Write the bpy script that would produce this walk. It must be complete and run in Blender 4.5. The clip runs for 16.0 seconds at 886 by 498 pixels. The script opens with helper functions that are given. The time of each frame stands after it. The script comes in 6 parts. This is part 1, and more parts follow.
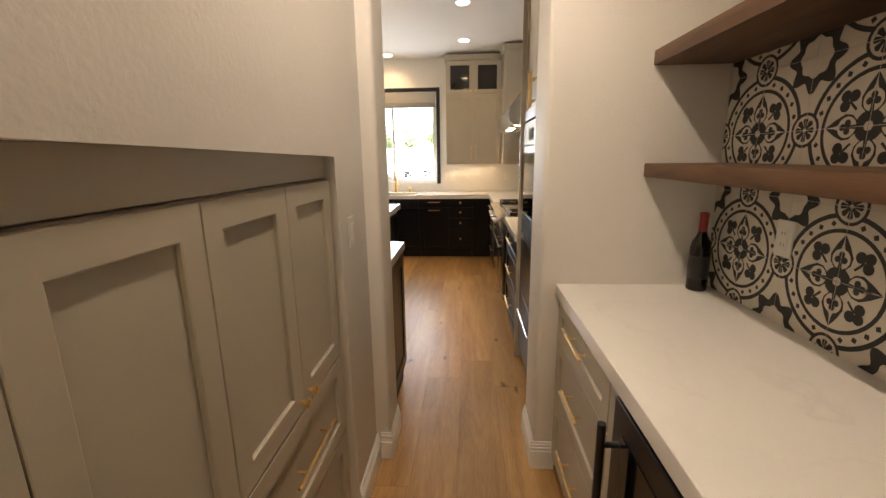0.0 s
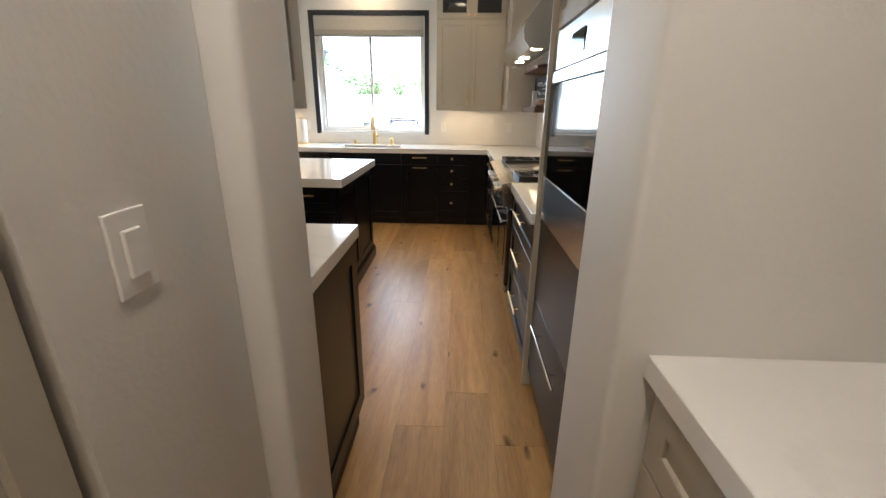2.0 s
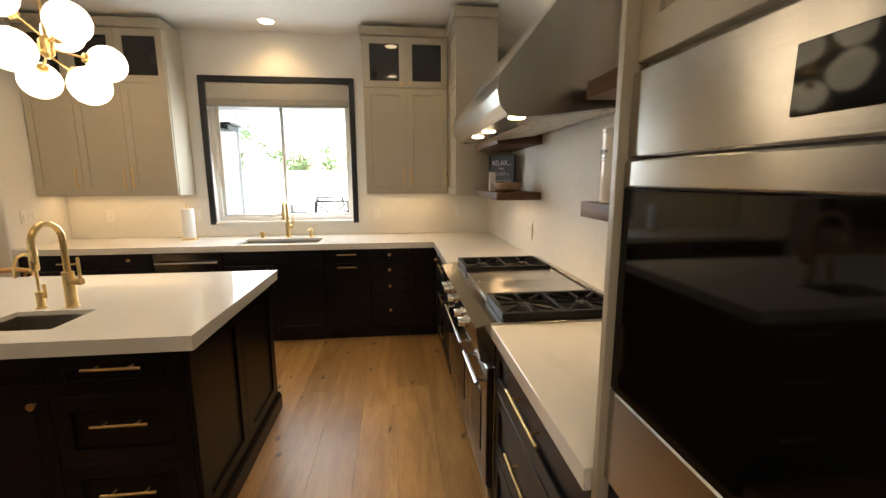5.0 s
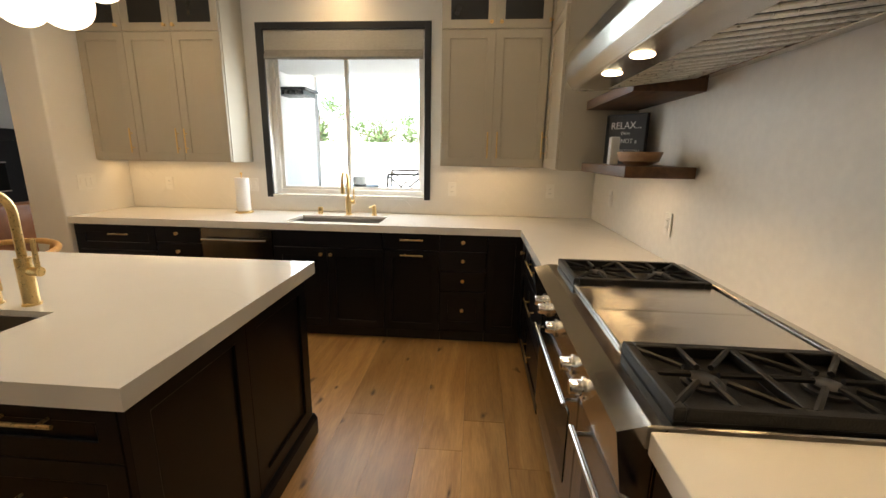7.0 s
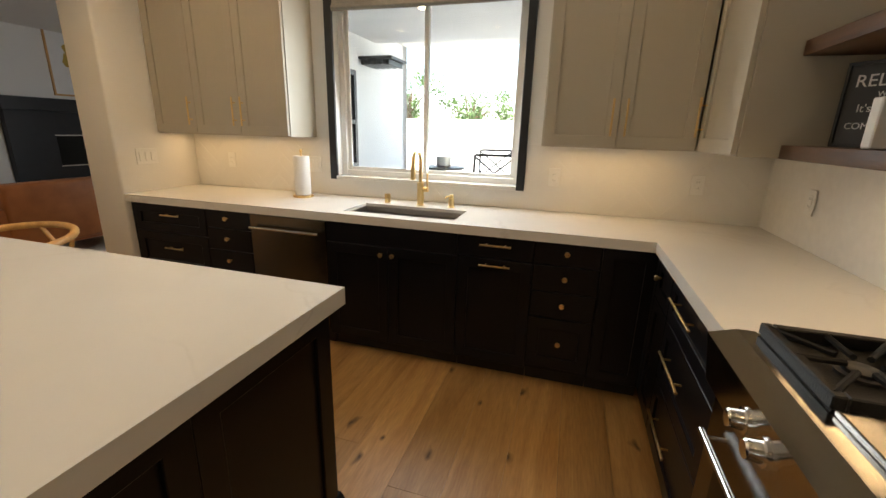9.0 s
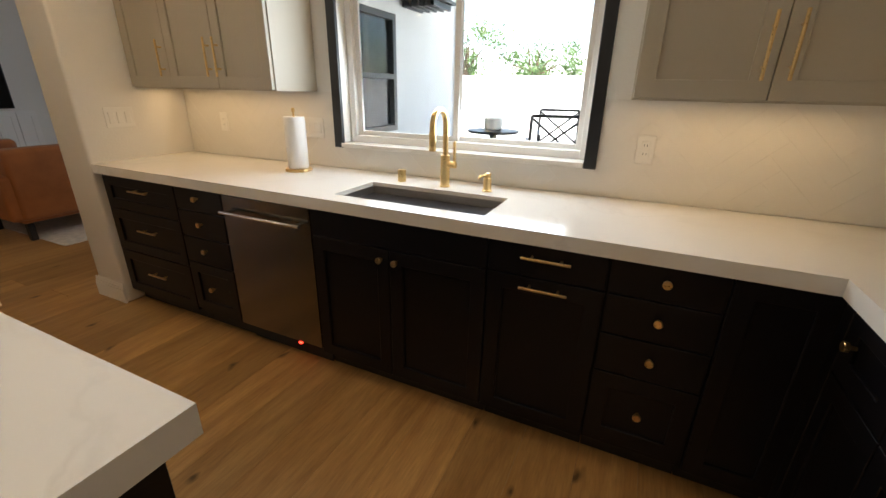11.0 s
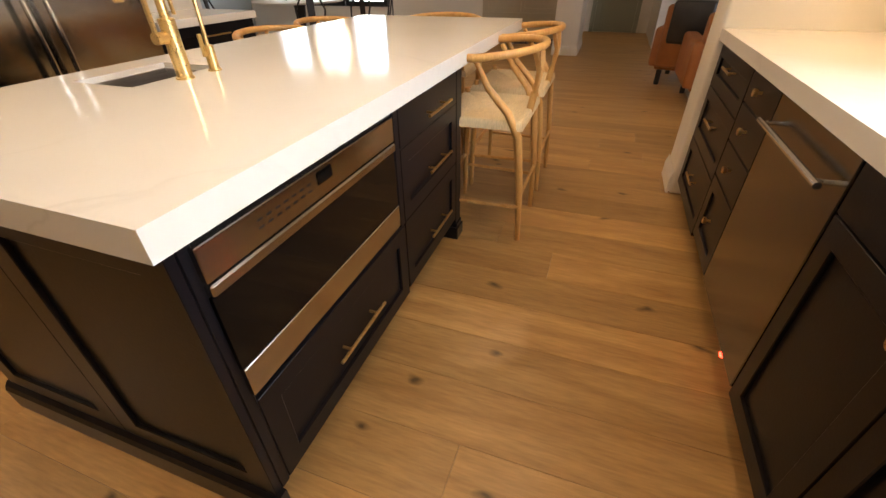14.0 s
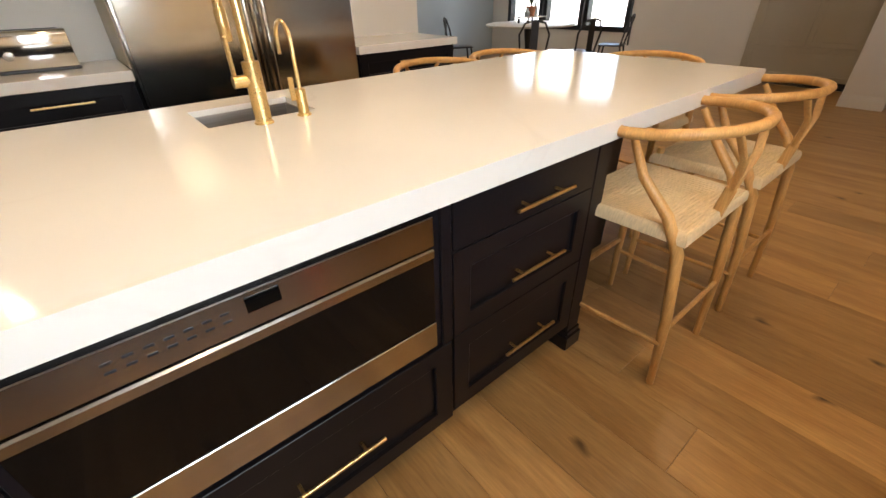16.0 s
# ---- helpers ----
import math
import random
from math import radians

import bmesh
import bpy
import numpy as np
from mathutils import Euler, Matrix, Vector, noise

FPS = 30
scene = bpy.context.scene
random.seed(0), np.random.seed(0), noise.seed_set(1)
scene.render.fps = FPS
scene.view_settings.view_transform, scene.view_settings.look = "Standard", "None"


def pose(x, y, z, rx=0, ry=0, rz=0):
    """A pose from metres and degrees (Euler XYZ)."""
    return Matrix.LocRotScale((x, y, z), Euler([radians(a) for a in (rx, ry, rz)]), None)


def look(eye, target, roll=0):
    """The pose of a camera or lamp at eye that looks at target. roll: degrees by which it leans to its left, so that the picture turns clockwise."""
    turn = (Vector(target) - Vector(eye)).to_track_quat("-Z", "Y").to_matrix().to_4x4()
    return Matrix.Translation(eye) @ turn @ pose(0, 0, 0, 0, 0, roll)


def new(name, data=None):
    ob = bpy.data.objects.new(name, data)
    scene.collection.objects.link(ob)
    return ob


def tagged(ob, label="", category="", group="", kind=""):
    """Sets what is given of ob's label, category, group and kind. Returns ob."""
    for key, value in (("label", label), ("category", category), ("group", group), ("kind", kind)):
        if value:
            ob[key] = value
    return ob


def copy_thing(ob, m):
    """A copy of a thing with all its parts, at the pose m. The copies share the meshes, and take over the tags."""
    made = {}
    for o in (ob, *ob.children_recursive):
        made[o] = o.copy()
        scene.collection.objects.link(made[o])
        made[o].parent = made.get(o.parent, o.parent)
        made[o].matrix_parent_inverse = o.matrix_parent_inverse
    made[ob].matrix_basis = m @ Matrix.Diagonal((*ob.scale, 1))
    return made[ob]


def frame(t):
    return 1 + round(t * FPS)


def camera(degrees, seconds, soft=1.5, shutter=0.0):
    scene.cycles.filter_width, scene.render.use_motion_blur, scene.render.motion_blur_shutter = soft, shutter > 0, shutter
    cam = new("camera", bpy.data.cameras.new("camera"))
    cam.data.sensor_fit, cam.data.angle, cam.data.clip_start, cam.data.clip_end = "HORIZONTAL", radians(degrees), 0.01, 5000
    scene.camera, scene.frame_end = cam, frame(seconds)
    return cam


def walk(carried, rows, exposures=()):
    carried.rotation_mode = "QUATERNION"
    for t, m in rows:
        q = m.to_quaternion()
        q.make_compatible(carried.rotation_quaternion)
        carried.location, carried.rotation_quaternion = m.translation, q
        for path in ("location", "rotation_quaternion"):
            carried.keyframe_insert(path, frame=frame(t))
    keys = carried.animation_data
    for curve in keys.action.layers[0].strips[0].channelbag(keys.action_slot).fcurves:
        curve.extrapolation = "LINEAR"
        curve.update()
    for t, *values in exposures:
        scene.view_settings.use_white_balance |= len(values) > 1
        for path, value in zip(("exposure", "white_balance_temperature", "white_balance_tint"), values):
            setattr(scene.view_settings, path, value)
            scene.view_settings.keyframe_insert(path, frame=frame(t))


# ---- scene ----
cam = camera(93.8, 16.0)
PATH = [
    (0, (1.221, 2.771, 1.454), (1.105, 4.719, 1.016), -0.7),
    (0.5, (1.222, 3.019, 1.407), (1.172, 4.942, 0.861), -0.6),
    (1, (1.217, 3.276, 1.396), (1.208, 5.189, 0.812), -1.6),
    (1.5, (1.254, 3.54, 1.388), (1.143, 5.446, 0.791), 0.1),
    (2, (1.224, 3.778, 1.368), (1.15, 5.669, 0.722), 0.7),
    (2.5, (1.163, 4.008, 1.378), (1.307, 5.888, 0.708), -0.8),
    (3, (1.178, 4.229, 1.405), (1.315, 6.154, 0.881), 0.9),
    (3.5, (1.184, 4.433, 1.428), (1.339, 6.37, 0.953), 1.3),
    (3.7, (1.176, 4.512, 1.443), (1.373, 6.456, 1.018), 1.1),
    (5.8, (1.209, 5.216, 1.479), (1.401, 7.179, 1.149), -1.1),
    (6, (1.205, 5.298, 1.462), (1.378, 7.257, 1.096), -1.5),
    (6.5, (1.217, 5.514, 1.444), (1.237, 7.474, 1.046), -0.1),
    (7, (1.207, 5.719, 1.425), (1.055, 7.663, 0.979), 0.9),
    (7.5, (1.135, 5.924, 1.417), (0.899, 7.853, 0.943), -0.4),
    (8, (1.124, 6.096, 1.403), (0.738, 7.987, 0.88), -1.0),
    (8.2, (1.115, 6.176, 1.404), (0.658, 8.055, 0.891), 0.1),
    (10.3, (1.067, 6.989, 1.377), (0.423, 8.762, 0.71), 2.6),
    (10.5, (1.049, 7.075, 1.369), (0.31, 8.805, 0.689), 2.1),
    (11, (0.979, 7.292, 1.356), (0.198, 8.988, 0.64), 1.1),
    (11.5, (0.941, 7.489, 1.327), (0.011, 9.044, 0.48), -0.5),
    (12, (0.944, 7.677, 1.287), (-0.345, 8.91, 0.382), 0.5),
    (12.5, (0.867, 7.822, 1.241), (-0.624, 8.744, 0.277), 0.7),
    (13, (0.772, 7.926, 1.226), (-0.9, 8.32, 0.201), -0.1),
    (13.5, (0.772, 8.055, 1.2), (-0.89, 7.835, 0.11), 0.3),
    (14, (0.735, 8.118, 1.191), (-0.812, 7.544, 0.061), -0.9),
    (14.5, (0.592, 8.092, 1.192), (-0.879, 7.385, 0.036), 0.9),
    (15, (0.451, 8.101, 1.206), (-0.921, 7.166, 0.091), -2.0),
    (15.5, (0.281, 8.174, 1.226), (-0.919, 7.027, 0.11), -0.9),
    (16, (0.113, 8.167, 1.224), (-0.962, 6.852, 0.168), -1.4),
]
EXPOSURES = [(0, 3.05, 7000, 17), (1.3, 3.08, 6500, 14), (2.3, 2.98, 5700, 12), (3.5, 2.8, 6500, 12), (6, 2.65, 7000, 13), (8, 2.45, 7100, 13), (11.5, 2.22, 6700, 14), (13.5, 3.06, 7500, 18), (14.5, 3.18, 7200, 20), (16, 3.1, 7000, 17)]
walk(cam, [(t, look(eye, target, roll)) for t, eye, target, roll in PATH], EXPOSURES)

# ---- world, sun, large lights ----
world = bpy.data.worlds.new("sky")
scene.world = world
world.use_nodes = True
wn = world.node_tree.nodes
sky = wn.new("ShaderNodeTexSky")
sky.sky_type, sky.sun_disc = "NISHITA", False
sky.sun_elevation, sky.sun_rotation = radians(58), radians(150)
wn["Background"].inputs["Strength"].default_value = 0.15
world.node_tree.links.new(sky.outputs[0], wn["Background"].inputs["Color"])
sun_data = bpy.data.lights.new("sun", "SUN")
sun_data.energy, sun_data.angle, sun_data.color = 5.0, radians(0.5), (1, 0.95, 0.88)
sun = new("sun", sun_data)
sun.matrix_world = look((0, 0, 0), (-0.5 * math.cos(radians(58)), 0.87 * math.cos(radians(58)), -math.sin(radians(58))))
WARM = (1.0, 0.7, 0.36)
CEIL = 2.85


def area_lamp(name, m, sx, sy, watts, color):
    d = bpy.data.lights.new(name, "AREA")
    d.shape, d.size, d.size_y, d.energy, d.color = "RECTANGLE", sx, sy, watts * 0.25, color
    ob = new(name, d)
    ob.matrix_world = m
    return ob


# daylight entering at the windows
area_lamp("window_daylight", look((0.09, 9.34, 1.62), (0.09, 5, 0.9)), 1.2, 1.0, 20, (0.78, 0.91, 1.0))
for k in range(3):
    area_lamp("dining_daylight", look((-7.44, 1.72 + 0.93 * k, 1.52), (0, 1.72 + 0.93 * k, 1.3)), 0.7, 1.7, 1.2, (0.8, 0.9, 1.0))
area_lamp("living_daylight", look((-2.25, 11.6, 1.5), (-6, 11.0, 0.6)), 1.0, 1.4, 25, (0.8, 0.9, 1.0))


def spot_lamp(x, y, z, watts, color=WARM, size=2.5, blend=0.7, radius=0.05):
    d = bpy.data.lights.new("can_glow", "SPOT")
    d.energy, d.color, d.spot_size, d.spot_blend, d.shadow_soft_size = watts * 0.125, color, size, blend, radius
    ob = new("can_glow", d)
    ob.matrix_world = look((x, y, z), (x, y + 0.0001, 0))
    return ob


# ---- materials ----
def mat(name, color, rough=0.5, metal=0.0, vary=0.08, scale=6.0, bump=0.0, bump_scale=60.0, spec=0.5, stretch=(1, 1, 1), coat=0.0, rvary=0.1, per_object=0.0):
    m = bpy.data.materials.new(name)
    m.use_nodes = True
    nt = m.node_tree
    n, l = nt.nodes, nt.links
    p = n["Principled BSDF"]
    p.inputs["Metallic"].default_value, p.inputs["Specular IOR Level"].default_value = metal, spec
    p.inputs["Coat Weight"].default_value = coat
    tc, mp = n.new("ShaderNodeTexCoord"), n.new("ShaderNodeMapping")
    mp.inputs["Scale"].default_value = stretch
    l.new(tc.outputs["Object"], mp.inputs["Vector"])
    a = n.new("ShaderNodeTexNoise")
    a.inputs["Scale"].default_value, a.inputs["Detail"].default_value = scale, 6
    l.new(mp.outputs[0], a.inputs["Vector"])
    r = n.new("ShaderNodeValToRGB")
    r.color_ramp.elements[0].position, r.color_ramp.elements[1].position = 0.3, 0.7
    r.color_ramp.elements[0].color = (*[c * (1 - vary) for c in color], 1)
    r.color_ramp.elements[1].color = (*[min(1, c * (1 + vary)) for c in color], 1)
    l.new(a.outputs[0], r.inputs[0])
    out = r.outputs[0]
    if per_object:
        oi, hs, mr = n.new("ShaderNodeObjectInfo"), n.new("ShaderNodeHueSaturation"), n.new("ShaderNodeMapRange")
        mr.inputs["To Min"].default_value, mr.inputs["To Max"].default_value = 1 - per_object, 1 + per_object
        l.new(oi.outputs["Random"], mr.inputs["Value"])
        l.new(mr.outputs[0], hs.inputs["Value"])
        l.new(out, hs.inputs["Color"])
        out = hs.outputs[0]
    l.new(out, p.inputs["Base Color"])
    f = n.new("ShaderNodeTexNoise")
    f.inputs["Scale"].default_value, f.inputs["Detail"].default_value = bump_scale, 4
    l.new(mp.outputs[0], f.inputs["Vector"])
    q = n.new("ShaderNodeMapRange")
    q.inputs["To Min"].default_value, q.inputs["To Max"].default_value = max(0.02, rough * (1 - rvary)), min(1, rough * (1 + rvary))
    l.new(f.outputs[0], q.inputs["Value"])
    l.new(q.outputs[0], p.inputs["Roughness"])
    if bump:
        b = n.new("ShaderNodeBump")
        b.inputs["Strength"].default_value, b.inputs["Distance"].default_value = bump, 0.004
        l.new(f.outputs[0], b.inputs["Height"])
        l.new(b.outputs[0], p.inputs["Normal"])
    return m


def wood(name, dark, light, rough=0.4, along="Y", bump=0.15, knots=True, grain=1.0, per_object=0.16):
    """Straight-grained wood with long figure, fine pores and, if wanted, knots."""
    m = bpy.data.materials.new(name)
    m.use_nodes = True
    nt = m.node_tree
    n, l = nt.nodes, nt.links
    p = n["Principled BSDF"]
    tc, oi, add, mp = n.new("ShaderNodeTexCoord"), n.new("ShaderNodeObjectInfo"), n.new("ShaderNodeVectorMath"), n.new("ShaderNodeMapping")
    sc = n.new("ShaderNodeVectorMath")
    sc.operation = "SCALE"
    sc.inputs[0].default_value = (37.0, 91.0, 13.0)
    l.new(oi.outputs["Random"], sc.inputs["Scale"])
    l.new(tc.outputs["Object"], add.inputs[0])
    l.new(sc.outputs[0], add.inputs[1])
    l.new(add.outputs[0], mp.inputs["Vector"])
    mp.inputs["Scale"].default_value = {"X": (0.9, 9, 9), "Y": (9, 0.9, 9), "Z": (9, 9, 0.9)}[along]
    a = n.new("ShaderNodeTexNoise")
    a.inputs["Scale"].default_value, a.inputs["Detail"].default_value, a.inputs["Distortion"].default_value = 1.1 * grain, 8, 1.1
    l.new(mp.outputs[0], a.inputs["Vector"])
    r = n.new("ShaderNodeValToRGB")
    r.color_ramp.elements[0].position, r.color_ramp.elements[1].position = 0.28, 0.72
    r.color_ramp.elements[0].color, r.color_ramp.elements[1].color = (*dark, 1), (*light, 1)
    l.new(a.outputs[0], r.inputs[0])
    fine = n.new("ShaderNodeTexNoise")
    fine.inputs["Scale"].default_value, fine.inputs["Detail"].default_value = 14 * grain, 5
    l.new(mp.outputs[0], fine.inputs["Vector"])
    mr = n.new("ShaderNodeMapRange")
    mr.inputs["From Min"].default_value, mr.inputs["From Max"].default_value = 0.3, 0.7
    mr.inputs["To Min"].default_value, mr.inputs["To Max"].default_value = 0.84, 1.1
    l.new(fine.outputs[0], mr.inputs["Value"])
    hs = n.new("ShaderNodeHueSaturation")
    l.new(r.outputs[0], hs.inputs["Color"])
    tone = n.new("ShaderNodeMapRange")
    tone.inputs["To Min"].default_value, tone.inputs["To Max"].default_value = 1 - per_object, 1 + per_object
    l.new(oi.outputs["Random"], tone.inputs["Value"])
    mul = n.new("ShaderNodeMath")
    mul.operation = "MULTIPLY"
    l.new(mr.outputs[0], mul.inputs[0])
    l.new(tone.outputs[0], mul.inputs[1])
    l.new(mul.outputs[0], hs.inputs["Value"])
    out = hs.outputs[0]
    if knots:
        vmap = n.new("ShaderNodeMapping")
        vmap.inputs["Scale"].default_value = {"X": (1.7, 3.4, 3.4), "Y": (3.4, 1.7, 3.4), "Z": (3.4, 3.4, 1.7)}[along]
        l.new(add.outputs[0], vmap.inputs["Vector"])
        wob = n.new("ShaderNodeTexNoise")
        wob.inputs["Scale"].default_value = 3.0
        l.new(vmap.outputs[0], wob.inputs["Vector"])
        mixv = n.new("ShaderNodeVectorMath")
        mixv.operation = "MULTIPLY_ADD"
        mixv.inputs[1].default_value = (0.35, 0.35, 0.35)
        l.new(wob.outputs["Color"], mixv.inputs[0])
        l.new(vmap.outputs[0], mixv.inputs[2])
        v = n.new("ShaderNodeTexVoronoi")
        v.voronoi_dimensions = "2D"
        v.inputs["Scale"].default_value = 1.0
        l.new(mixv.outputs[0], v.inputs["Vector"])
        kr = n.new("ShaderNodeValToRGB")
        kr.color_ramp.elements[0].position, kr.color_ramp.elements[1].position = 0.012, 0.075
        kr.color_ramp.elements[0].color, kr.color_ramp.elements[1].color = (1, 1, 1, 1), (0, 0, 0, 1)
        l.new(v.outputs["Distance"], kr.inputs[0])
        kf = n.new("ShaderNodeMath")
        kf.operation = "MULTIPLY"
        pick = n.new("ShaderNodeMath")
        pick.operation = "GREATER_THAN"
        pick.inputs[1].default_value = 0.5
        l.new(v.outputs["Color"], pick.inputs[0])
        l.new(pick.outputs[0], kf.inputs[1])
        l.new(kr.outputs[0], kf.inputs[0])
        mx = n.new("ShaderNodeMix")
        mx.data_type = "RGBA"
        l.new(kf.outputs[0], mx.inputs["Factor"])
        l.new(out, mx.inputs["A"])
        mx.inputs["B"].default_value = (*[c * 0.25 for c in dark], 1)
        out = mx.outputs["Result"]
    l.new(out, p.inputs["Base Color"])
    rr = n.new("ShaderNodeMapRange")
    rr.inputs["To Min"].default_value, rr.inputs["To Max"].default_value = rough * 0.8, rough * 1.2
    l.new(fine.outputs[0], rr.inputs["Value"])
    l.new(rr.outputs[0], p.inputs["Roughness"])
    b = n.new("ShaderNodeBump")
    b.inputs["Strength"].default_value, b.inputs["Distance"].default_value = bump, 0.002
    l.new(fine.outputs[0], b.inputs["Height"])
    l.new(b.outputs[0], p.inputs["Normal"])
    return m


def quartz_material():
    """White engineered stone with faint branching grey veins."""
    m = mat("white_quartz", (0.8, 0.78, 0.74), 0.11, vary=0.03, scale=2.0)
    n, l = m.node_tree.nodes, m.node_tree.links
    p = n["Principled BSDF"]
    tc, w = n.new("ShaderNodeTexCoord"), n.new("ShaderNodeTexNoise")
    w.inputs["Scale"].default_value, w.inputs["Detail"].default_value, w.inputs["Distortion"].default_value = 0.9, 9, 1.6
    l.new(tc.outputs["Object"], w.inputs["Vector"])
    r = n.new("ShaderNodeValToRGB")
    e = r.color_ramp.elements
    e[0].position, e[1].position = 0.484, 0.516
    e[0].color = e[1].color = (0, 0, 0, 1)
    mid = e.new(0.5)
    mid.color = (1, 1, 1, 1)
    l.new(w.outputs[0], r.inputs[0])
    patch = n.new("ShaderNodeTexNoise")
    patch.inputs["Scale"].default_value = 1.7
    l.new(tc.outputs["Object"], patch.inputs["Vector"])
    mu = n.new("ShaderNodeMath")
    mu.operation = "MULTIPLY"
    l.new(r.outputs[0], mu.inputs[0])
    pm = n.new("ShaderNodeMapRange")
    pm.inputs["From Min"].default_value, pm.inputs["From Max"].default_value, pm.inputs["To Max"].default_value = 0.45, 0.7, 0.24
    l.new(patch.outputs[0], pm.inputs["Value"])
    l.new(pm.outputs[0], mu.inputs[1])
    mx = n.new("ShaderNodeMix")
    mx.data_type = "RGBA"
    l.new(mu.outputs[0], mx.inputs["Factor"])
    src = p.inputs["Base Color"].links[0].from_socket
    l.new(src, mx.inputs["A"])
    mx.inputs["B"].default_value = (0.5, 0.47, 0.43, 1)
    l.new(mx.outputs["Result"], p.inputs["Base Color"])
    return m


def glass_material(name, rough=0.0):
    m = bpy.data.materials.new(name)
    m.use_nodes = True
    n, l = m.node_tree.nodes, m.node_tree.links
    n.remove(n["Principled BSDF"])
    t, g, x, f = n.new("ShaderNodeBsdfTransparent"), n.new("ShaderNodeBsdfGlossy"), n.new("ShaderNodeMixShader"), n.new("ShaderNodeFresnel")
    g.inputs["Roughness"].default_value = rough
    t.inputs["Color"].default_value = (0.93, 0.96, 0.95, 1)
    l.new(f.outputs[0], x.inputs[0])
    l.new(t.outputs[0], x.inputs[1])
    l.new(g.outputs[0], x.inputs[2])
    l.new(x.outputs[0], n["Material Output"].inputs["Surface"])
    return m


def glow(name, color, strength):
    m = bpy.data.materials.new(name)
    m.use_nodes = True
    p = m.node_tree.nodes["Principled BSDF"]
    p.inputs["Emission Color"].default_value, p.inputs["Emission Strength"].default_value = (*color, 1), strength
    p.inputs["Base Color"].default_value = (0.8, 0.8, 0.8, 1)
    return m


M_WALL = mat("wall_paint", (0.78, 0.755, 0.71), 0.6, vary=0.02, scale=1.5, bump=0.26, bump_scale=80)
M_TRIM = mat("trim_paint", (0.8, 0.78, 0.75), 0.35, vary=0.02, scale=3, bump=0.03, bump_scale=40)
M_CEIL = mat("ceiling_paint", (0.76, 0.74, 0.7), 0.75, vary=0.02, scale=1.5, bump=0.3, bump_scale=70)
M_GREIGE = mat("greige_paint", (0.46, 0.415, 0.33), 0.38, vary=0.03, scale=2.5, bump=0.04, bump_scale=120)
M_DARK = mat("black_navy_paint", (0.0075, 0.0072, 0.0095), 0.3, vary=0.15, scale=3, bump=0.05, bump_scale=110, spec=0.22)
M_TOE = mat("toe_kick_black", (0.012, 0.011, 0.011), 0.6, vary=0.15)
M_QUARTZ = quartz_material()
M_BRASS = mat("brushed_brass", (0.78, 0.56, 0.26), 0.28, 1.0, vary=0.05, scale=20, bump=0.06, bump_scale=220)
M_STEEL = mat("brushed_steel", (0.46, 0.45, 0.43), 0.22, 1.0, vary=0.06, scale=6, bump=0.05, bump_scale=60, stretch=(1, 1, 30), rvary=0.25)
M_STEELH = mat("brushed_steel_across", (0.52, 0.5, 0.47), 0.2, 1.0, vary=0.05, scale=6, bump=0.05, bump_scale=40, stretch=(1, 30, 30), rvary=0.25)
# stainless with the dark cabinets it mirrors put into its base colour
M_STEEL_DARKENED = mat("stainless_with_dark_reflection", (0.2, 0.185, 0.17), 0.2, 1.0, vary=0.05, scale=6, bump=0.03, bump_scale=60, stretch=(30, 30, 1), rvary=0.25)
for steel in (M_STEEL, M_STEELH):
    # horizontal brushing draws reflections out upright
    p_ = steel.node_tree.nodes["Principled BSDF"]
    tg = steel.node_tree.nodes.new("ShaderNodeTangent")
    tg.direction_type, tg.axis = "RADIAL", "Z"
    p_.inputs["Anisotropic"].default_value, p_.inputs["Anisotropic Rotation"].default_value = 0.75, 0.25
    steel.node_tree.links.new(tg.outputs[0], p_.inputs["Tangent"])
M_FRIDGE = mat("refrigerator_steel", (0.5, 0.48, 0.45), 0.13, 1.0, vary=0.05, scale=6, bump=0.02, bump_scale=60, stretch=(30, 30, 1), rvary=0.25)
M_BAFFLE = mat("polished_baffle_steel", (0.68, 0.64, 0.57), 0.28, 1.0, vary=0.06, scale=8)
M_CHROME = mat("chrome", (0.75, 0.74, 0.72), 0.1, 1.0, vary=0.02)
M_DSTEEL = mat("dark_sink_steel", (0.46, 0.42, 0.38), 0.36, 1.0, vary=0.1, scale=10, stretch=(1, 20, 20), bump=0.05)
M_BGLASS = mat("black_glass", (0.004, 0.004, 0.004), 0.05, vary=0.05, spec=0.25)
# iron of the grates; inside the hood its black stands in for shade
M_IRON_SHADE = mat("cast_iron_and_gap_shade", (0.003, 0.003, 0.0035), 0.5, vary=0.2, scale=30, spec=0.3, bump=0.25, bump_scale=200)
M_BLACK = mat("black_frame_paint", (0.012, 0.013, 0.016), 0.4, vary=0.15, scale=8, bump=0.05)
M_OAK = wood("oak_plank", (0.33, 0.172, 0.058), (0.52, 0.313, 0.124), 0.36, "Y", 0.25, True, 1.0, 0.21)
M_SHELF = wood("walnut_shelf", (0.055, 0.024, 0.009), (0.16, 0.072, 0.027), 0.5, "Y", 0.4, True, 1.6, 0.05)
M_STOOL = wood("pale_oak", (0.52, 0.26, 0.08), (0.69, 0.4, 0.145), 0.4, "Z", 0.1, False, 2.0, 0.06)
M_CORD = mat("paper_cord", (0.75, 0.59, 0.36), 0.7, vary=0.12, scale=40, bump=0.6, bump_scale=120, stretch=(1, 6, 1))
M_TILE = mat("white_glazed_tile", (0.8, 0.77, 0.72), 0.05, vary=0.02, scale=3, bump=0.015, bump_scale=14, spec=0.9)
M_GROUT = mat("tile_grout", (0.79, 0.76, 0.71), 0.6, vary=0.03, scale=30)
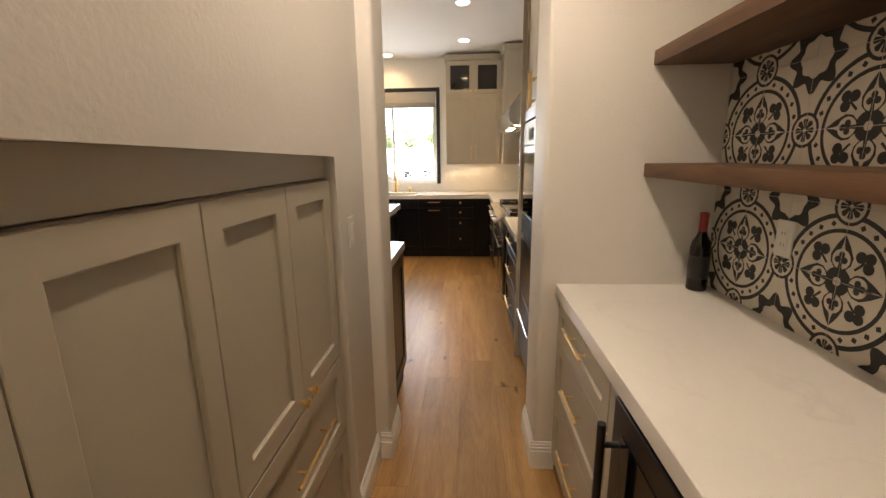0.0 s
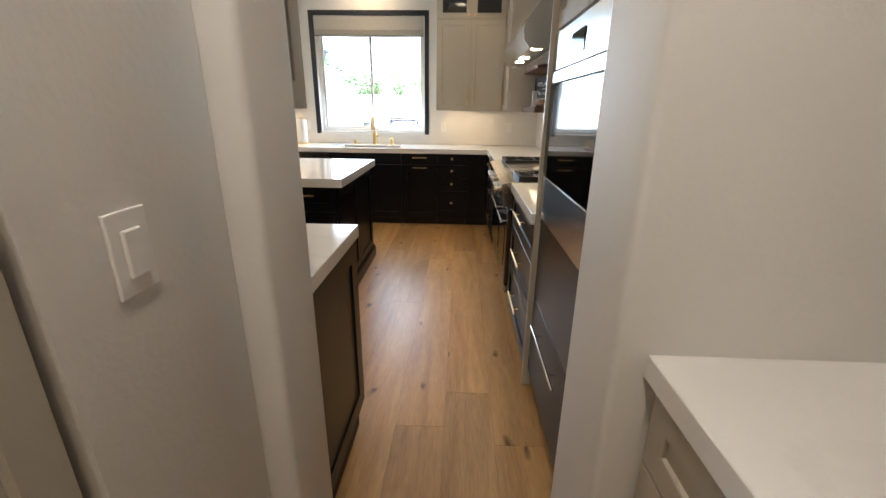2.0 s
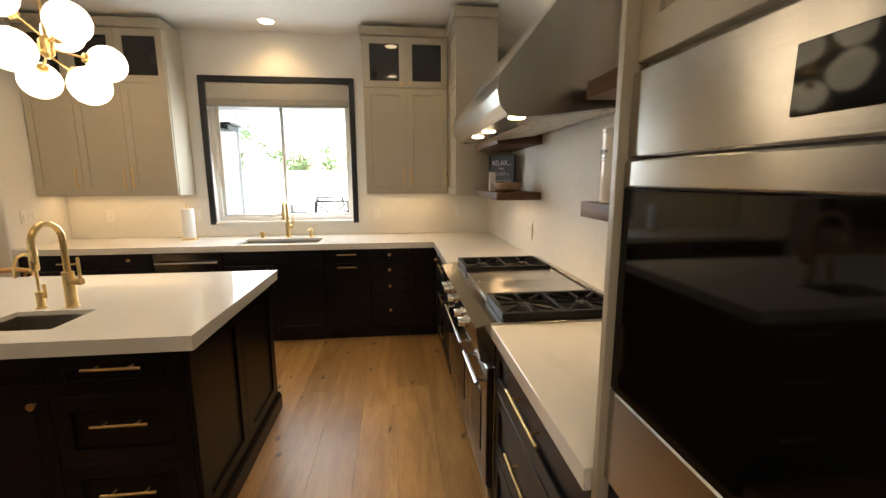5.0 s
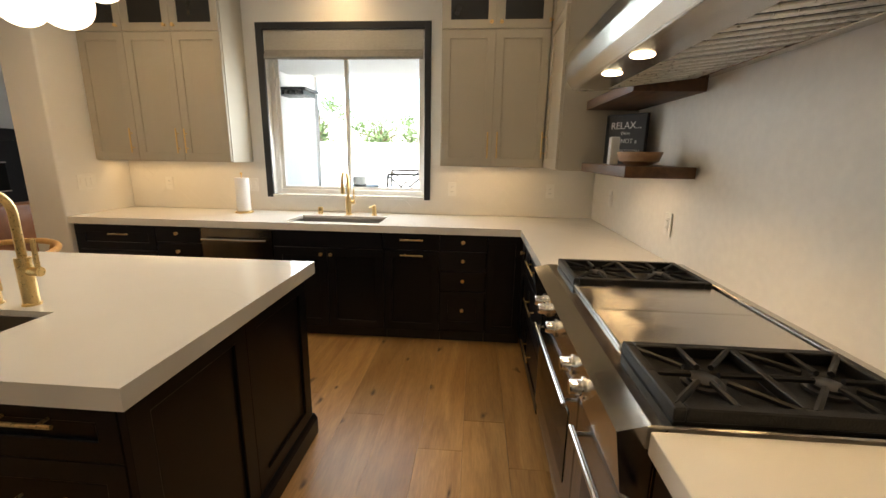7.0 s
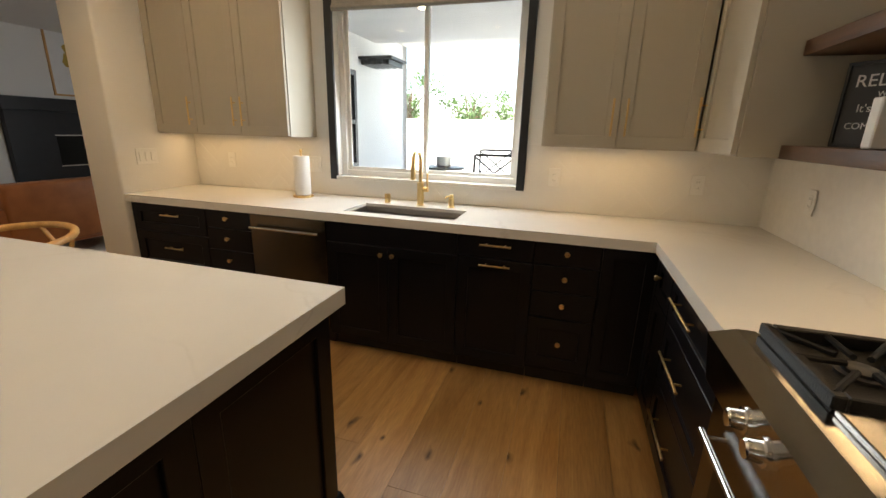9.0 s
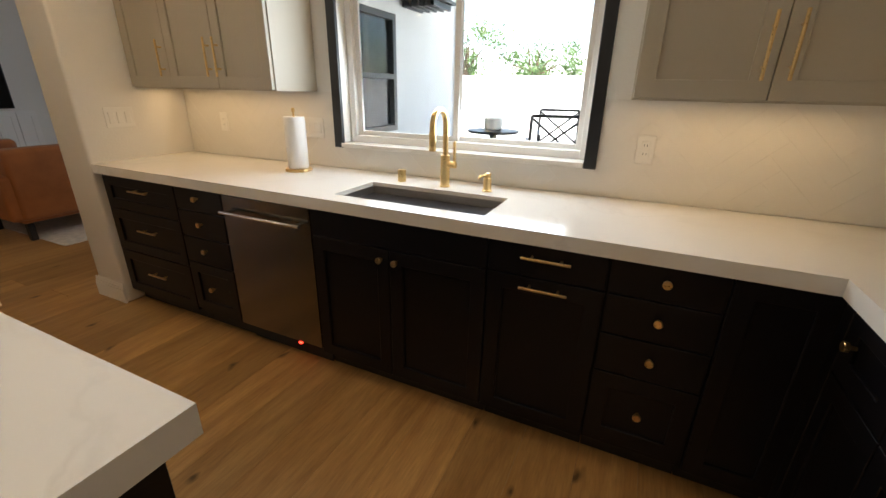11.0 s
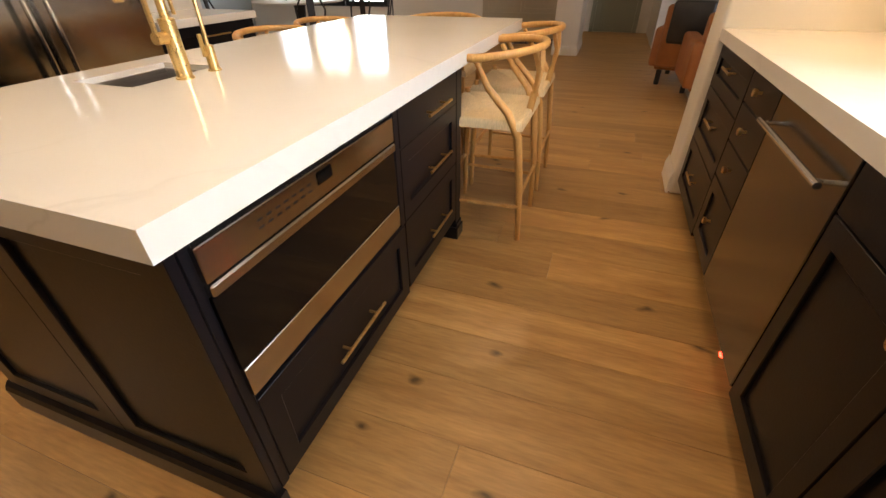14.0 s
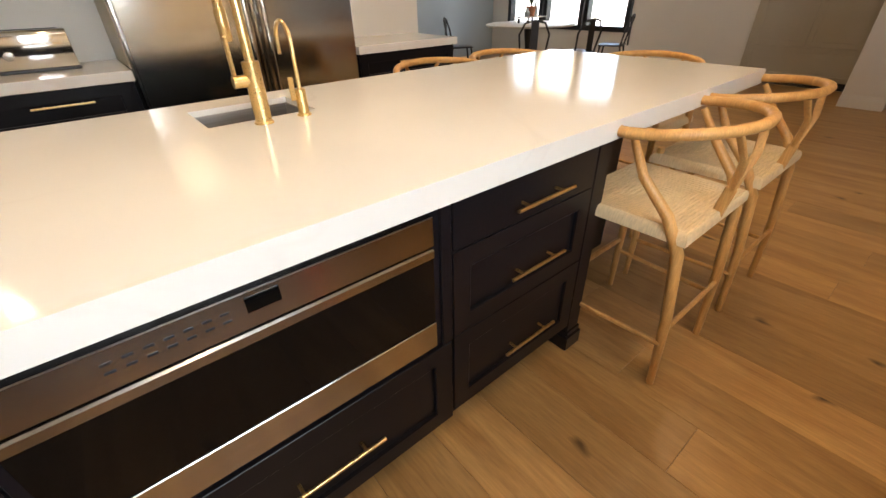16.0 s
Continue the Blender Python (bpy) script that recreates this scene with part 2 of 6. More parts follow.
M_ECRU = mat("cement_tile_cream", (0.7, 0.65, 0.56), 0.5, vary=0.05, scale=12, bump=0.05, per_object=0.03)
M_INK = mat("cement_tile_charcoal", (0.02, 0.019, 0.019), 0.5, vary=0.2, scale=20)
M_LEATHER = mat("tan_leather", (0.32, 0.12, 0.04), 0.42, vary=0.18, scale=6, bump=0.3, bump_scale=90)
M_LINEN = mat("linen_shade", (0.4, 0.385, 0.35), 0.85, vary=0.06, scale=40, bump=0.4, bump_scale=300, stretch=(1, 1, 3))
# the same linen, darker: shade among the gathered folds is in the colour
M_FOLD_SHADED = mat("linen_fold_shaded", (0.27, 0.26, 0.235), 0.85, vary=0.08, scale=40, bump=0.4, bump_scale=300)
M_PLASTIC = mat("white_plastic", (0.8, 0.78, 0.74), 0.3, vary=0.02)
M_CERAMIC = mat("white_enamel", (0.82, 0.8, 0.77), 0.12, vary=0.02)
M_PAPER = mat("paper_towel", (0.82, 0.81, 0.79), 0.9, vary=0.03, bump=0.4, bump_scale=160)
M_BOTTLE = mat("dark_wine_glass", (0.008, 0.007, 0.006), 0.06, vary=0.1)
M_RED = mat("burgundy_foil", (0.25, 0.012, 0.015), 0.35, vary=0.1)
M_GLASS = glass_material("window_glass")
M_STUCCO = mat("white_stucco", (0.75, 0.76, 0.76), 0.85, vary=0.04, scale=3, bump=0.5, bump_scale=50)
M_PATIO = mat("pale_concrete", (0.55, 0.53, 0.5), 0.85, vary=0.08, scale=2, bump=0.3)
M_LEAF = mat("leaf_green", (0.07, 0.13, 0.03), 0.55, vary=0.4, scale=5, per_object=0.3)
M_BARK = mat("bark", (0.12, 0.08, 0.05), 0.9, vary=0.3, scale=14, bump=0.6)
M_TERRA = mat("terracotta", (0.35, 0.13, 0.06), 0.7, vary=0.1)
M_GREEN = mat("sage_door_paint", (0.3, 0.33, 0.27), 0.45, vary=0.03, scale=2)
M_BLUE = mat("grey_blue_paint", (0.42, 0.48, 0.52), 0.65, vary=0.02, scale=2, bump=0.2)
M_GUN = mat("gunmetal", (0.06, 0.06, 0.065), 0.35, 0.8, vary=0.15)
M_RUG = mat("cream_rug", (0.6, 0.55, 0.48), 0.95, vary=0.15, scale=20, bump=0.8)
M_BULB = glow("lamp_lens", (1.0, 0.8, 0.5), 2.5)
M_GLOBE = glow("opal_globe", (1.0, 0.84, 0.58), 0.6)
M_LED = glow("red_led", (1.0, 0.02, 0.01), 2.0)
M_WHITEINK = mat("white_print", (0.75, 0.73, 0.7), 0.6, vary=0.02)
M_MARBLE = mat("marble", (0.75, 0.73, 0.7), 0.2, vary=0.12, scale=7)


# ---- building helpers ----
def part(name, bm, material, parent=None, label="", smooth=False):
    """Links a bmesh as one mesh object, under a thing or a part."""
    me = bpy.data.meshes.new(name)
    bmesh.ops.recalc_face_normals(bm, faces=bm.faces)
    bm.to_mesh(me)
    bm.free()
    for m in material if isinstance(material, (list, tuple)) else [material]:
        me.materials.append(m)
    if smooth:
        me.polygons.foreach_set("use_smooth", [True] * len(me.polygons))
        me.set_sharp_from_angle(angle=radians(38))
    ob = new(name, me)
    ob.parent = parent
    if label:
        tagged(ob, label)
    return ob


def thing(name, label, category, x=0, y=0, z=0, rz=0, group="", kind=""):
    ob = new(name)
    ob.empty_display_size = 0.1
    ob.matrix_world = pose(x, y, z, 0, 0, rz)
    return tagged(ob, label, category, group, kind)


def structure(name, bm, material, label, smooth=False):
    return tagged(part(name, bm, material, None, "", smooth), label, "", "", "structure")


def bx(bm, x0, x1, y0, y1, z0, z1, b=0.0015, seg=1):
    r = bmesh.ops.create_cube(bm, size=1, matrix=Matrix.Translation(((x0 + x1) / 2, (y0 + y1) / 2, (z0 + z1) / 2)) @ Matrix.Diagonal((abs(x1 - x0), abs(y1 - y0), abs(z1 - z0), 1)))
    if b:
        es = list({e for v in r["verts"] for e in v.link_edges})
        bmesh.ops.bevel(bm, geom=es, offset=b, segments=seg, affect="EDGES", profile=0.5)
    return bm


def box(x0, x1, y0, y1, z0, z1, b=0.0015, seg=1):
    return bx(bmesh.new(), x0, x1, y0, y1, z0, z1, b, seg)


def tube(bm, pts, r, seg=10, closed=False, flat=1.0):
    """A round rod swept along points; r is one radius or one per point."""
    pts = [Vector(p) for p in pts]
    n = len(pts)
    rs = r if isinstance(r, (list, tuple)) else [r] * n
    ref, rings = None, []
    for i, p in enumerate(pts):
        a = pts[(i - 1) % n] if closed or i > 0 else p
        c = pts[(i + 1) % n] if closed or i < n - 1 else p
        d = (c - a).normalized()
        if ref is None:
            ref = Vector((0, 0, 1)) if abs(d.z) < 0.9 else Vector((1, 0, 0))
        u = (ref - d * ref.dot(d)).normalized()
        w = d.cross(u)
        ref = u
        rings.append([bm.verts.new(p + (u * math.cos(2 * math.pi * k / seg) * flat + w * math.sin(2 * math.pi * k / seg)) * rs[i]) for k in range(seg)])
    for i in range(n if closed else n - 1):
        A, B = rings[i], rings[(i + 1) % n]
        for k in range(seg):
            bm.faces.new((A[k], A[(k + 1) % seg], B[(k + 1) % seg], B[k]))
    if not closed:
        bm.faces.new(rings[0])
        bm.faces.new(rings[-1])
    return bm


def lathe(bm, profile, cx=0, cy=0, seg=24):
    """A turned shape: rows of radius and height about a vertical axis."""
    rings = [[bm.verts.new((cx + r * math.cos(2 * math.pi * k / seg), cy + r * math.sin(2 * math.pi * k / seg), z)) for k in range(seg)] for r, z in profile]
    for A, B in zip(rings, rings[1:]):
        for k in range(seg):
            bm.faces.new((A[k], A[(k + 1) % seg], B[(k + 1) % seg], B[k]))
    bm.faces.new(rings[0])
    bm.faces.new(rings[-1])
    return bm


def prism(bm, outline, axis, lo, hi, b=0.0):
    """A closed outline in two axes, drawn out along the third (0, 1 or 2)."""
    def at(p, h):
        q = list(p)
        q.insert(axis, h)
        return q
    A = [bm.verts.new(at(p, lo)) for p in outline]
    B = [bm.verts.new(at(p, hi)) for p in outline]
    n = len(outline)
    fs = [bm.faces.new(A), bm.faces.new(B)]
    for i in range(n):
        fs.append(bm.faces.new((A[i], A[(i + 1) % n], B[(i + 1) % n], B[i])))
    if b:
        bmesh.ops.bevel(bm, geom=list({e for f in fs for e in f.edges}), offset=b, segments=2, affect="EDGES", profile=0.5)
    return bm


def arc(cx, cy, r, a0, a1, n):
    return [(cx + r * math.cos(radians(a0 + (a1 - a0) * i / n)), cy + r * math.sin(radians(a0 + (a1 - a0) * i / n))) for i in range(n + 1)]


def words(name, text, size, m, material, parent=None, depth=0.0006):
    """Flat lettering as a mesh."""
    cu = bpy.data.curves.new(name, "FONT")
    cu.body, cu.size, cu.extrude, cu.align_x = text, size, depth, "CENTER"
    tmp = new(name, cu)
    bpy.context.view_layer.update()
    me = bpy.data.meshes.new_from_object(tmp.evaluated_get(bpy.context.evaluated_depsgraph_get()))
    bpy.data.objects.remove(tmp)
    me.materials.append(material)
    ob = new(name, me)
    ob.parent = parent
    ob.matrix_local = m
    return ob


# cabinet fronts, in a cabinet's own axes: front towards -y, width along x
def shaker(x0, x1, z0, z1, rail=0.058, t=0.02):
    bm = bmesh.new()
    if z1 - z0 < 0.16 or x1 - x0 < 0.16:
        return bx(bm, x0, x1, -t, 0, z0, z1, 0.002)
    d = t * 0.45
    rings = []
    for m, y in ((0.0, 0.0), (0.0, -t + 0.0015), (0.0015, -t), (rail - 0.001, -t), (rail + 0.002, -t + 0.002), (rail + 0.002, -d)):
        rings.append([bm.verts.new(p) for p in ((x0 + m, y, z0 + m), (x1 - m, y, z0 + m), (x1 - m, y, z1 - m), (x0 + m, y, z1 - m))])
    for A, C in zip(rings, rings[1:]):
        for k in range(4):
            bm.faces.new((A[k], A[(k + 1) % 4], C[(k + 1) % 4], C[k]))
    bm.faces.new(rings[0])
    bm.faces.new(rings[-1])
    return bm


def pull(parent, x, z, length, vertical=False, y=-0.02, material=None, label="brushed brass bar pull"):
    material = material or M_BRASS
    bm = bmesh.new()
    h = length / 2
    if vertical:
        tube(bm, [(x, y - 0.03, z - h), (x, y - 0.03, z + h)], 0.0055, 10)
        for s in (-0.6, 0.6):
            tube(bm, [(x, y, z + s * h), (x, y - 0.03, z + s * h)], 0.0045, 8)
    else:
        tube(bm, [(x - h, y - 0.03, z), (x + h, y - 0.03, z)], 0.0055, 10)
        for s in (-0.6, 0.6):
            tube(bm, [(x + s * h, y, z), (x + s * h, y - 0.03, z)], 0.0045, 8)
    return part("handle", bm, material, parent, label, True)


def knob(parent, x, z, y=-0.02):
    bm = bmesh.new()
    tube(bm, [(x, y, z), (x, y - 0.012, z), (x, y - 0.016, z), (x, y - 0.027, z), (x, y - 0.029, z)], [0.006, 0.006, 0.013, 0.0145, 0.0125], 12)
    return part("knob", bm, M_BRASS, parent, "brushed brass knob", True)


def cabinet(name, label, x, y, rz, w, depth, z0, z1, material, fronts, toe=True, group="", category="cabinet"):
    """A box with fronts (kind, x0, x1, z0, z1, hardware): front plane at local y = 0, body behind it."""
    c = thing(name, label, category, x, y, 0, rz, group)
    part("body", box(0, w, 0.001, depth, z0, z1, 0.001), material, c)
    if toe:
        part("toe_kick", box(0.002, w - 0.002, 0.06, depth, 0.003, z0 - 0.001, 0), M_TOE, c, "black recessed toe kick")
    for kind, a, b, lo, hi, hw in fronts:
        g = 0.0016
        if kind == "glass":
            bm = bmesh.new()
            r = 0.058
            rings = [[bm.verts.new(p) for p in ((a + m, y, lo + m), (b - m, y, lo + m), (b - m, y, hi - m), (a + m, y, hi - m))] for m, y in ((g, 0.0), (g, -0.0185), (g + 0.0015, -0.02), (r, -0.02), (r + 0.002, -0.0185), (r + 0.002, 0.0))]
            for k in range(6):
                A, C = rings[k], rings[(k + 1) % 6]
                for q in range(4):
                    bm.faces.new((A[q], A[(q + 1) % 4], C[(q + 1) % 4], C[q]))
            d = part("door", bm, material, c)
            part("pane", box(a + r, b - r, -0.011, -0.007, lo + r, hi - r, 0), M_SMOKE, d, "dark glass pane")
        else:
            d = part(kind, shaker(a + g, b - g, lo + g, hi - g), material, c)
        for h in hw:
            if h[0] == "k":
                knob(d, h[1], h[2])
            elif h[0] == "h":
                pull(d, h[1], h[2], h[3])
            else:
                pull(d, h[1], h[2], h[3], True)
    return c


M_SMOKE = mat("smoked_cabinet_glass", (0.02, 0.018, 0.015), 0.05, vary=0.05, spec=0.6)

# ---- structure ----
def wall(name, x0, x1, y0, y1, z0=0.0, z1=CEIL, label="smooth cream painted wall", material=None, b=0.0, seg=1):
    return structure(name, box(x0, x1, y0, y1, z0, z1, b, seg), material or M_WALL, label, b > 0.005)


# pantry
bm = bmesh.new()
prism(bm, [(1.9, 1.478), (4.165, 1.478), (4.165, 0), (4.535, 0), (4.535, CEIL), (1.9, CEIL)], 0, 0.56, 0.785, 0.022)
structure("wall_pantry_west", bm, M_WALL, "cream textured pantry wall over a cabinet niche", True)
wall("wall_pantry_west_back", 0.1, 0.12, 1.9, 4.6)
wall("wall_pantry_jamb_west", 0.5, 0.845, 4.535, 4.77, 0, CEIL, "cream wall end with a rounded corner", None, 0.018, 3)
wall("wall_pantry_jamb_east", 1.535, 2.23, 4.5, 4.797, 0, CEIL, "cream wall end with a rounded corner", None, 0.018, 3)
wall("wall_pantry_header", 0.845, 1.535, 4.54, 4.7, 2.46, CEIL)
wall("wall_pantry_east", 2.228, 2.43, 1.9, 4.797)
wall("wall_pantry_south", 0.1, 2.43, 1.7, 1.9)
# kitchen
wall("wall_kitchen_east", 2.18, 2.4, 4.798, 9.5)
wall("wall_kitchen_south", -2.45, 0.5, 4.55, 4.75)
WX0, WX1, WZ0, WZ1 = -0.585, 0.765, 1.06, 2.41
bm = bmesh.new()
bx(bm, -2.0, WX0, 9.29, 9.5, 0, CEIL, 0)
bx(bm, WX1, 2.18, 9.29, 9.5, 0, CEIL, 0)
bx(bm, WX0, WX1, 9.29, 9.5, 0, WZ0, 0)
bx(bm, WX0, WX1, 9.29, 9.5, WZ1, CEIL, 0)
structure("wall_kitchen_north", bm, M_WALL, "cream painted wall with a wide window")
wall("wall_kitchen_stub", -2.22, -1.925, 8.63, 9.5, 0, CEIL, "cream wall end with rounded corners", None, 0.018, 3)
# dining and living rooms
bm = bmesh.new()
for a, b, lo, hi in ((0.8, 1.25, 0, CEIL), (4.05, 7.3, 0, CEIL), (1.25, 4.05, 0, 0.55), (1.25, 4.05, 2.5, CEIL)):
    bx(bm, -7.7, -7.5, a, b, lo, hi, 0)
structure("wall_dining_west", bm, M_WALL, "pale grey dining wall with tall windows")
wall("wall_dining_south", -7.7, -2.25, 0.6, 0.8, 0, CEIL, "grey-blue painted wall", M_BLUE)
wall("wall_dining_east", -2.45, -2.25, 0.8, 4.55, 0, CEIL, "grey-blue painted wall", M_BLUE)
wall("wall_hall_west", -9.7, -9.5, 6.9, 9.0)
wall("wall_hall_south", -9.5, -7.5, 7.25, 7.45)
wall("wall_hall_north", -9.5, -7.7, 8.78, 8.95)
wall("wall_column_south", -7.5, -6.55, 7.28, 7.66, 0, CEIL, "cream wall end with rounded corners", None, 0.018, 3)
wall("wall_living_west", -7.9, -7.55, 8.78, 14.2, 0, CEIL, "pale blue-white living room wall")
wall("wall_living_north", -7.9, -2.0, 14.0, 14.2, 0, CEIL, "pale blue-white living room wall")
bm = bmesh.new()
for a, b, lo, hi in ((9.5, 11.1, 0, CEIL), (12.2, 14.2, 0, CEIL), (11.1, 12.2, 0, 0.85), (11.1, 12.2, 2.2, CEIL)):
    bx(bm, -2.22, -2.0, a, b, lo, hi, 0)
structure("wall_living_east", bm, M_STUCCO, "white stucco exterior wall with a window")
structure("ceiling", box(-9.8, 2.4, 0.6, 14.2, CEIL, CEIL + 0.15, 0), M_CEIL, "smooth off-white painted ceiling")
structure("subfloor", box(-9.8, 2.4, 0.6, 14.2, -0.2, -0.012, 0), M_TOE, "dark underlay below the planks")


# baseboards with a stepped top
def baseboard(x0, y0, x1, y1, nx, ny):
    """Along a wall's foot from point to point; (nx, ny) points away from the wall."""
    bm = bmesh.new()
    for t, lo, hi in ((0.016, 0.0, 0.095), (0.013, 0.095, 0.112), (0.009, 0.112, 0.127), (0.006, 0.127, 0.14)):
        bx(bm, min(x0, x1, x0 + nx * t, x1 + nx * t), max(x0, x1, x0 + nx * t, x1 + nx * t), min(y0, y1, y0 + ny * t, y1 + ny * t), max(y0, y1, y0 + ny * t, y1 + ny * t), lo, hi - 0.001, 0.002)
    structure("baseboard", bm, M_TRIM, "white stepped wooden baseboard")


baseboard(0.785, 4.175, 0.785, 4.533, 1, 0)
baseboard(0.801, 4.535, 0.861, 4.535, 0, -1)
baseboard(0.845, 4.536, 0.845, 4.77, 1, 0)
baseboard(1.519, 4.5, 1.628, 4.5, 0, -1)
baseboard(1.535, 4.501, 1.535, 4.797, -1, 0)
baseboard(-2.236, 8.63, -1.927, 8.63, 0, -1)
baseboard(-2.22, 8.632, -2.22, 9.5, -1, 0)
baseboard(-7.5, 4.0, -7.5, 5.85, 1, 0)
baseboard(-6.55, 7.28, -6.55, 7.66, 1, 0)
baseboard(-7.5, 7.66, -6.534, 7.66, 0, 1)
baseboard(-7.55, 8.78, -7.55, 9.0, 1, 0)

# window over the sink: black casing, pale vinyl sliding frame, stool
window = thing("window_1", "black-cased sliding kitchen window with pale vinyl sashes", "window", 0.09, 9.29, 1.06, 0, "", "structure")


def wbox(a, b, c, d, e, f, bv=0.002):
    return box(a - 0.09, b - 0.09, c - 9.29, d - 9.29, e - 1.06, f - 1.06, bv)


for nm, q in (("casing", (-0.635, -0.578, 9.265, 9.288, 1.035, 2.445)), ("casing", (0.758, 0.81, 9.265, 9.288, 1.035, 2.445)), ("casing", (-0.578, 0.758, 9.265, 9.288, 2.39, 2.445))):
    part(nm, wbox(*q), M_BLACK, window, "black painted window casing")
part("window_sill", wbox(-0.577, 0.757, 9.25, 9.4, 1.04, 1.062), M_QUARTZ, window, "white stone window stool")
for a, b, lo, hi in ((-0.583, -0.545, 1.062, 2.405), (0.725, 0.763, 1.062, 2.405), (-0.545, 0.725, 1.062, 1.1), (-0.545, 0.725, 2.36, 2.405)):
    part("window_frame", wbox(a, b, 9.36, 9.44, lo, hi), M_TRIM, window, "pale vinyl window frame")
for a, b, y in ((-0.545, 0.09, 9.385), (0.06, 0.725, 9.41)):
    bm = bmesh.new()
    for q in ((a, a + 0.03, 1.1, 2.36), (b - 0.03, b, 1.1, 2.36), (a + 0.03, b - 0.03, 1.1, 1.125), (a + 0.03, b - 0.03, 2.335, 2.36)):
        bx(bm, q[0] - 0.09, q[1] - 0.09, y - 9.29, y + 0.018 - 9.29, q[2] - 1.06, q[3] - 1.06, 0.002)
    s = part("sash", bm, M_TRIM, window, "pale vinyl sash")
    pane = part("pane", wbox(a + 0.03, b - 0.03, y + 0.007, y + 0.011, 1.125, 2.335, 0), M_GLASS, s, "clear glass pane")
    pane.visible_shadow = False

shade = thing("roman_shade", "grey linen roman shade drawn up in folds", "window shade", 0.09, 9.3, 2.17)
bm = bmesh.new()
prism(bm, [(-0.01, 0.215), (-0.025, 0.215), (-0.03, 0.06), (-0.012, 0.06)], 0, -0.655, 0.655)
part("fabric", bm, M_LINEN, shade)
for i in range(4):
    bm = bmesh.new()
    z = 0.06 - i * 0.016
    tube(bm, [(-0.655, -0.02 - 0.006 * i, z), (0, -0.022 - 0.006 * i, z - 0.004), (0.655, -0.02 - 0.006 * i, z)], 0.013 + 0.002 * i, 8)
    part("fold", bm, M_FOLD_SHADED, shade, "", True)

# dining windows: three black-framed tall lights in the west wall
for i in range(3):
    y0 = 1.27 + i * 0.93
    w = thing("window_%d" % (i + 2), "tall black-framed dining window", "window", -7.5, y0 + 0.45, 0.55, 0, "", "structure")
    for a, b, lo, hi in ((-0.45, -0.37, 0, 1.95), (0.37, 0.45, 0, 1.95), (-0.37, 0.37, 0, 0.08), (-0.37, 0.37, 1.87, 1.95)):
        part("window_frame", box(-0.12, 0.03, a, b, lo, hi, 0.003), M_BLACK, w, "black painted frame")
    p = part("pane", box(-0.06, -0.055, -0.37, 0.37, 0.08, 1.87, 0), M_GLASS, w)
    p.visible_shadow = False
w = thing("window_5", "black-framed living room window with white louvred shutters", "window", -2.0, 11.65, 0.85, 0, "", "structure")
for a, b, lo, hi in ((-0.55, -0.48, 0, 1.35), (0.48, 0.55, 0, 1.35), (-0.48, 0.48, 0, 0.07), (-0.48, 0.48, 1.28, 1.35), (-0.48, 0.48, 0.62, 0.68)):
    part("window_frame", box(-0.06, 0.03, a, b, lo, hi, 0.003), M_BLACK, w, "black painted frame")
p = part("pane", box(-0.03, -0.025, -0.48, 0.48, 0.07, 1.28, 0), M_GLASS, w)
p.visible_shadow = False
for k in range(16):
    bm = bmesh.new()
    prism(bm, [(-0.14, 0.085 + k * 0.075), (-0.085, 0.115 + k * 0.075), (-0.085, 0.123 + k * 0.075), (-0.14, 0.093 + k * 0.075)], 1, -0.47, 0.47)
    part("slat", bm, M_TRIM, w)


# ---- kitchen run under the window ----
YF = 8.672
CT0, CT1 = 0.862, 0.914


def stack4(x0, x1):
    """Four drawer fronts with knobs."""
    c = (x0 + x1) / 2
    return [("drawer", x0, x1, lo, hi, [("k", c, (lo + hi) / 2 + 0.01)]) for lo, hi in ((0.735, 0.86), (0.585, 0.733), (0.432, 0.583), (0.13, 0.43))]


def base(name, label, x0, x1, fronts, material=None):
    return cabinet(name, label, x0, YF, 0, x1 - x0, 0.6, 0.1, CT0 - 0.001, material or M_DARK, fronts)


base("base_cabinet", "black three-drawer base cabinet with brass pulls", -1.92, -1.235, [("drawer", 0.04, 0.683, lo, hi, [("h", 0.4, (lo + hi) / 2 + 0.03, 0.16)]) for lo, hi in ((0.66, 0.86), (0.39, 0.658), (0.105, 0.388))])
base("base_cabinet", "black narrow four-drawer base cabinet with brass knobs", -1.235, -0.872, stack4(0.002, 0.361))
base("base_cabinet", "black sink base cabinet with two doors", -0.305, 0.535, [("false_front", 0.002, 0.838, 0.732, 0.86, []), ("door", 0.002, 0.409, 0.105, 0.73, [("k", 0.372, 0.685)]), ("door", 0.411, 0.838, 0.105, 0.73, [("k", 0.446, 0.685)])])
base("base_cabinet", "black pull-out base cabinet with two brass pulls", 0.535, 0.955, [("drawer", 0.002, 0.418, 0.735, 0.86, [("h", 0.215, 0.815, 0.17)]), ("door", 0.002, 0.418, 0.105, 0.732, [("h", 0.215, 0.7, 0.17)])])
base("base_cabinet", "black four-drawer base cabinet with brass knobs", 0.955, 1.295, stack4(0.002, 0.338))
base("corner_cabinet", "black blind corner base panel", 1.295, 1.565, [("panel", 0.002, 0.269, 0.105, 0.86, [])])

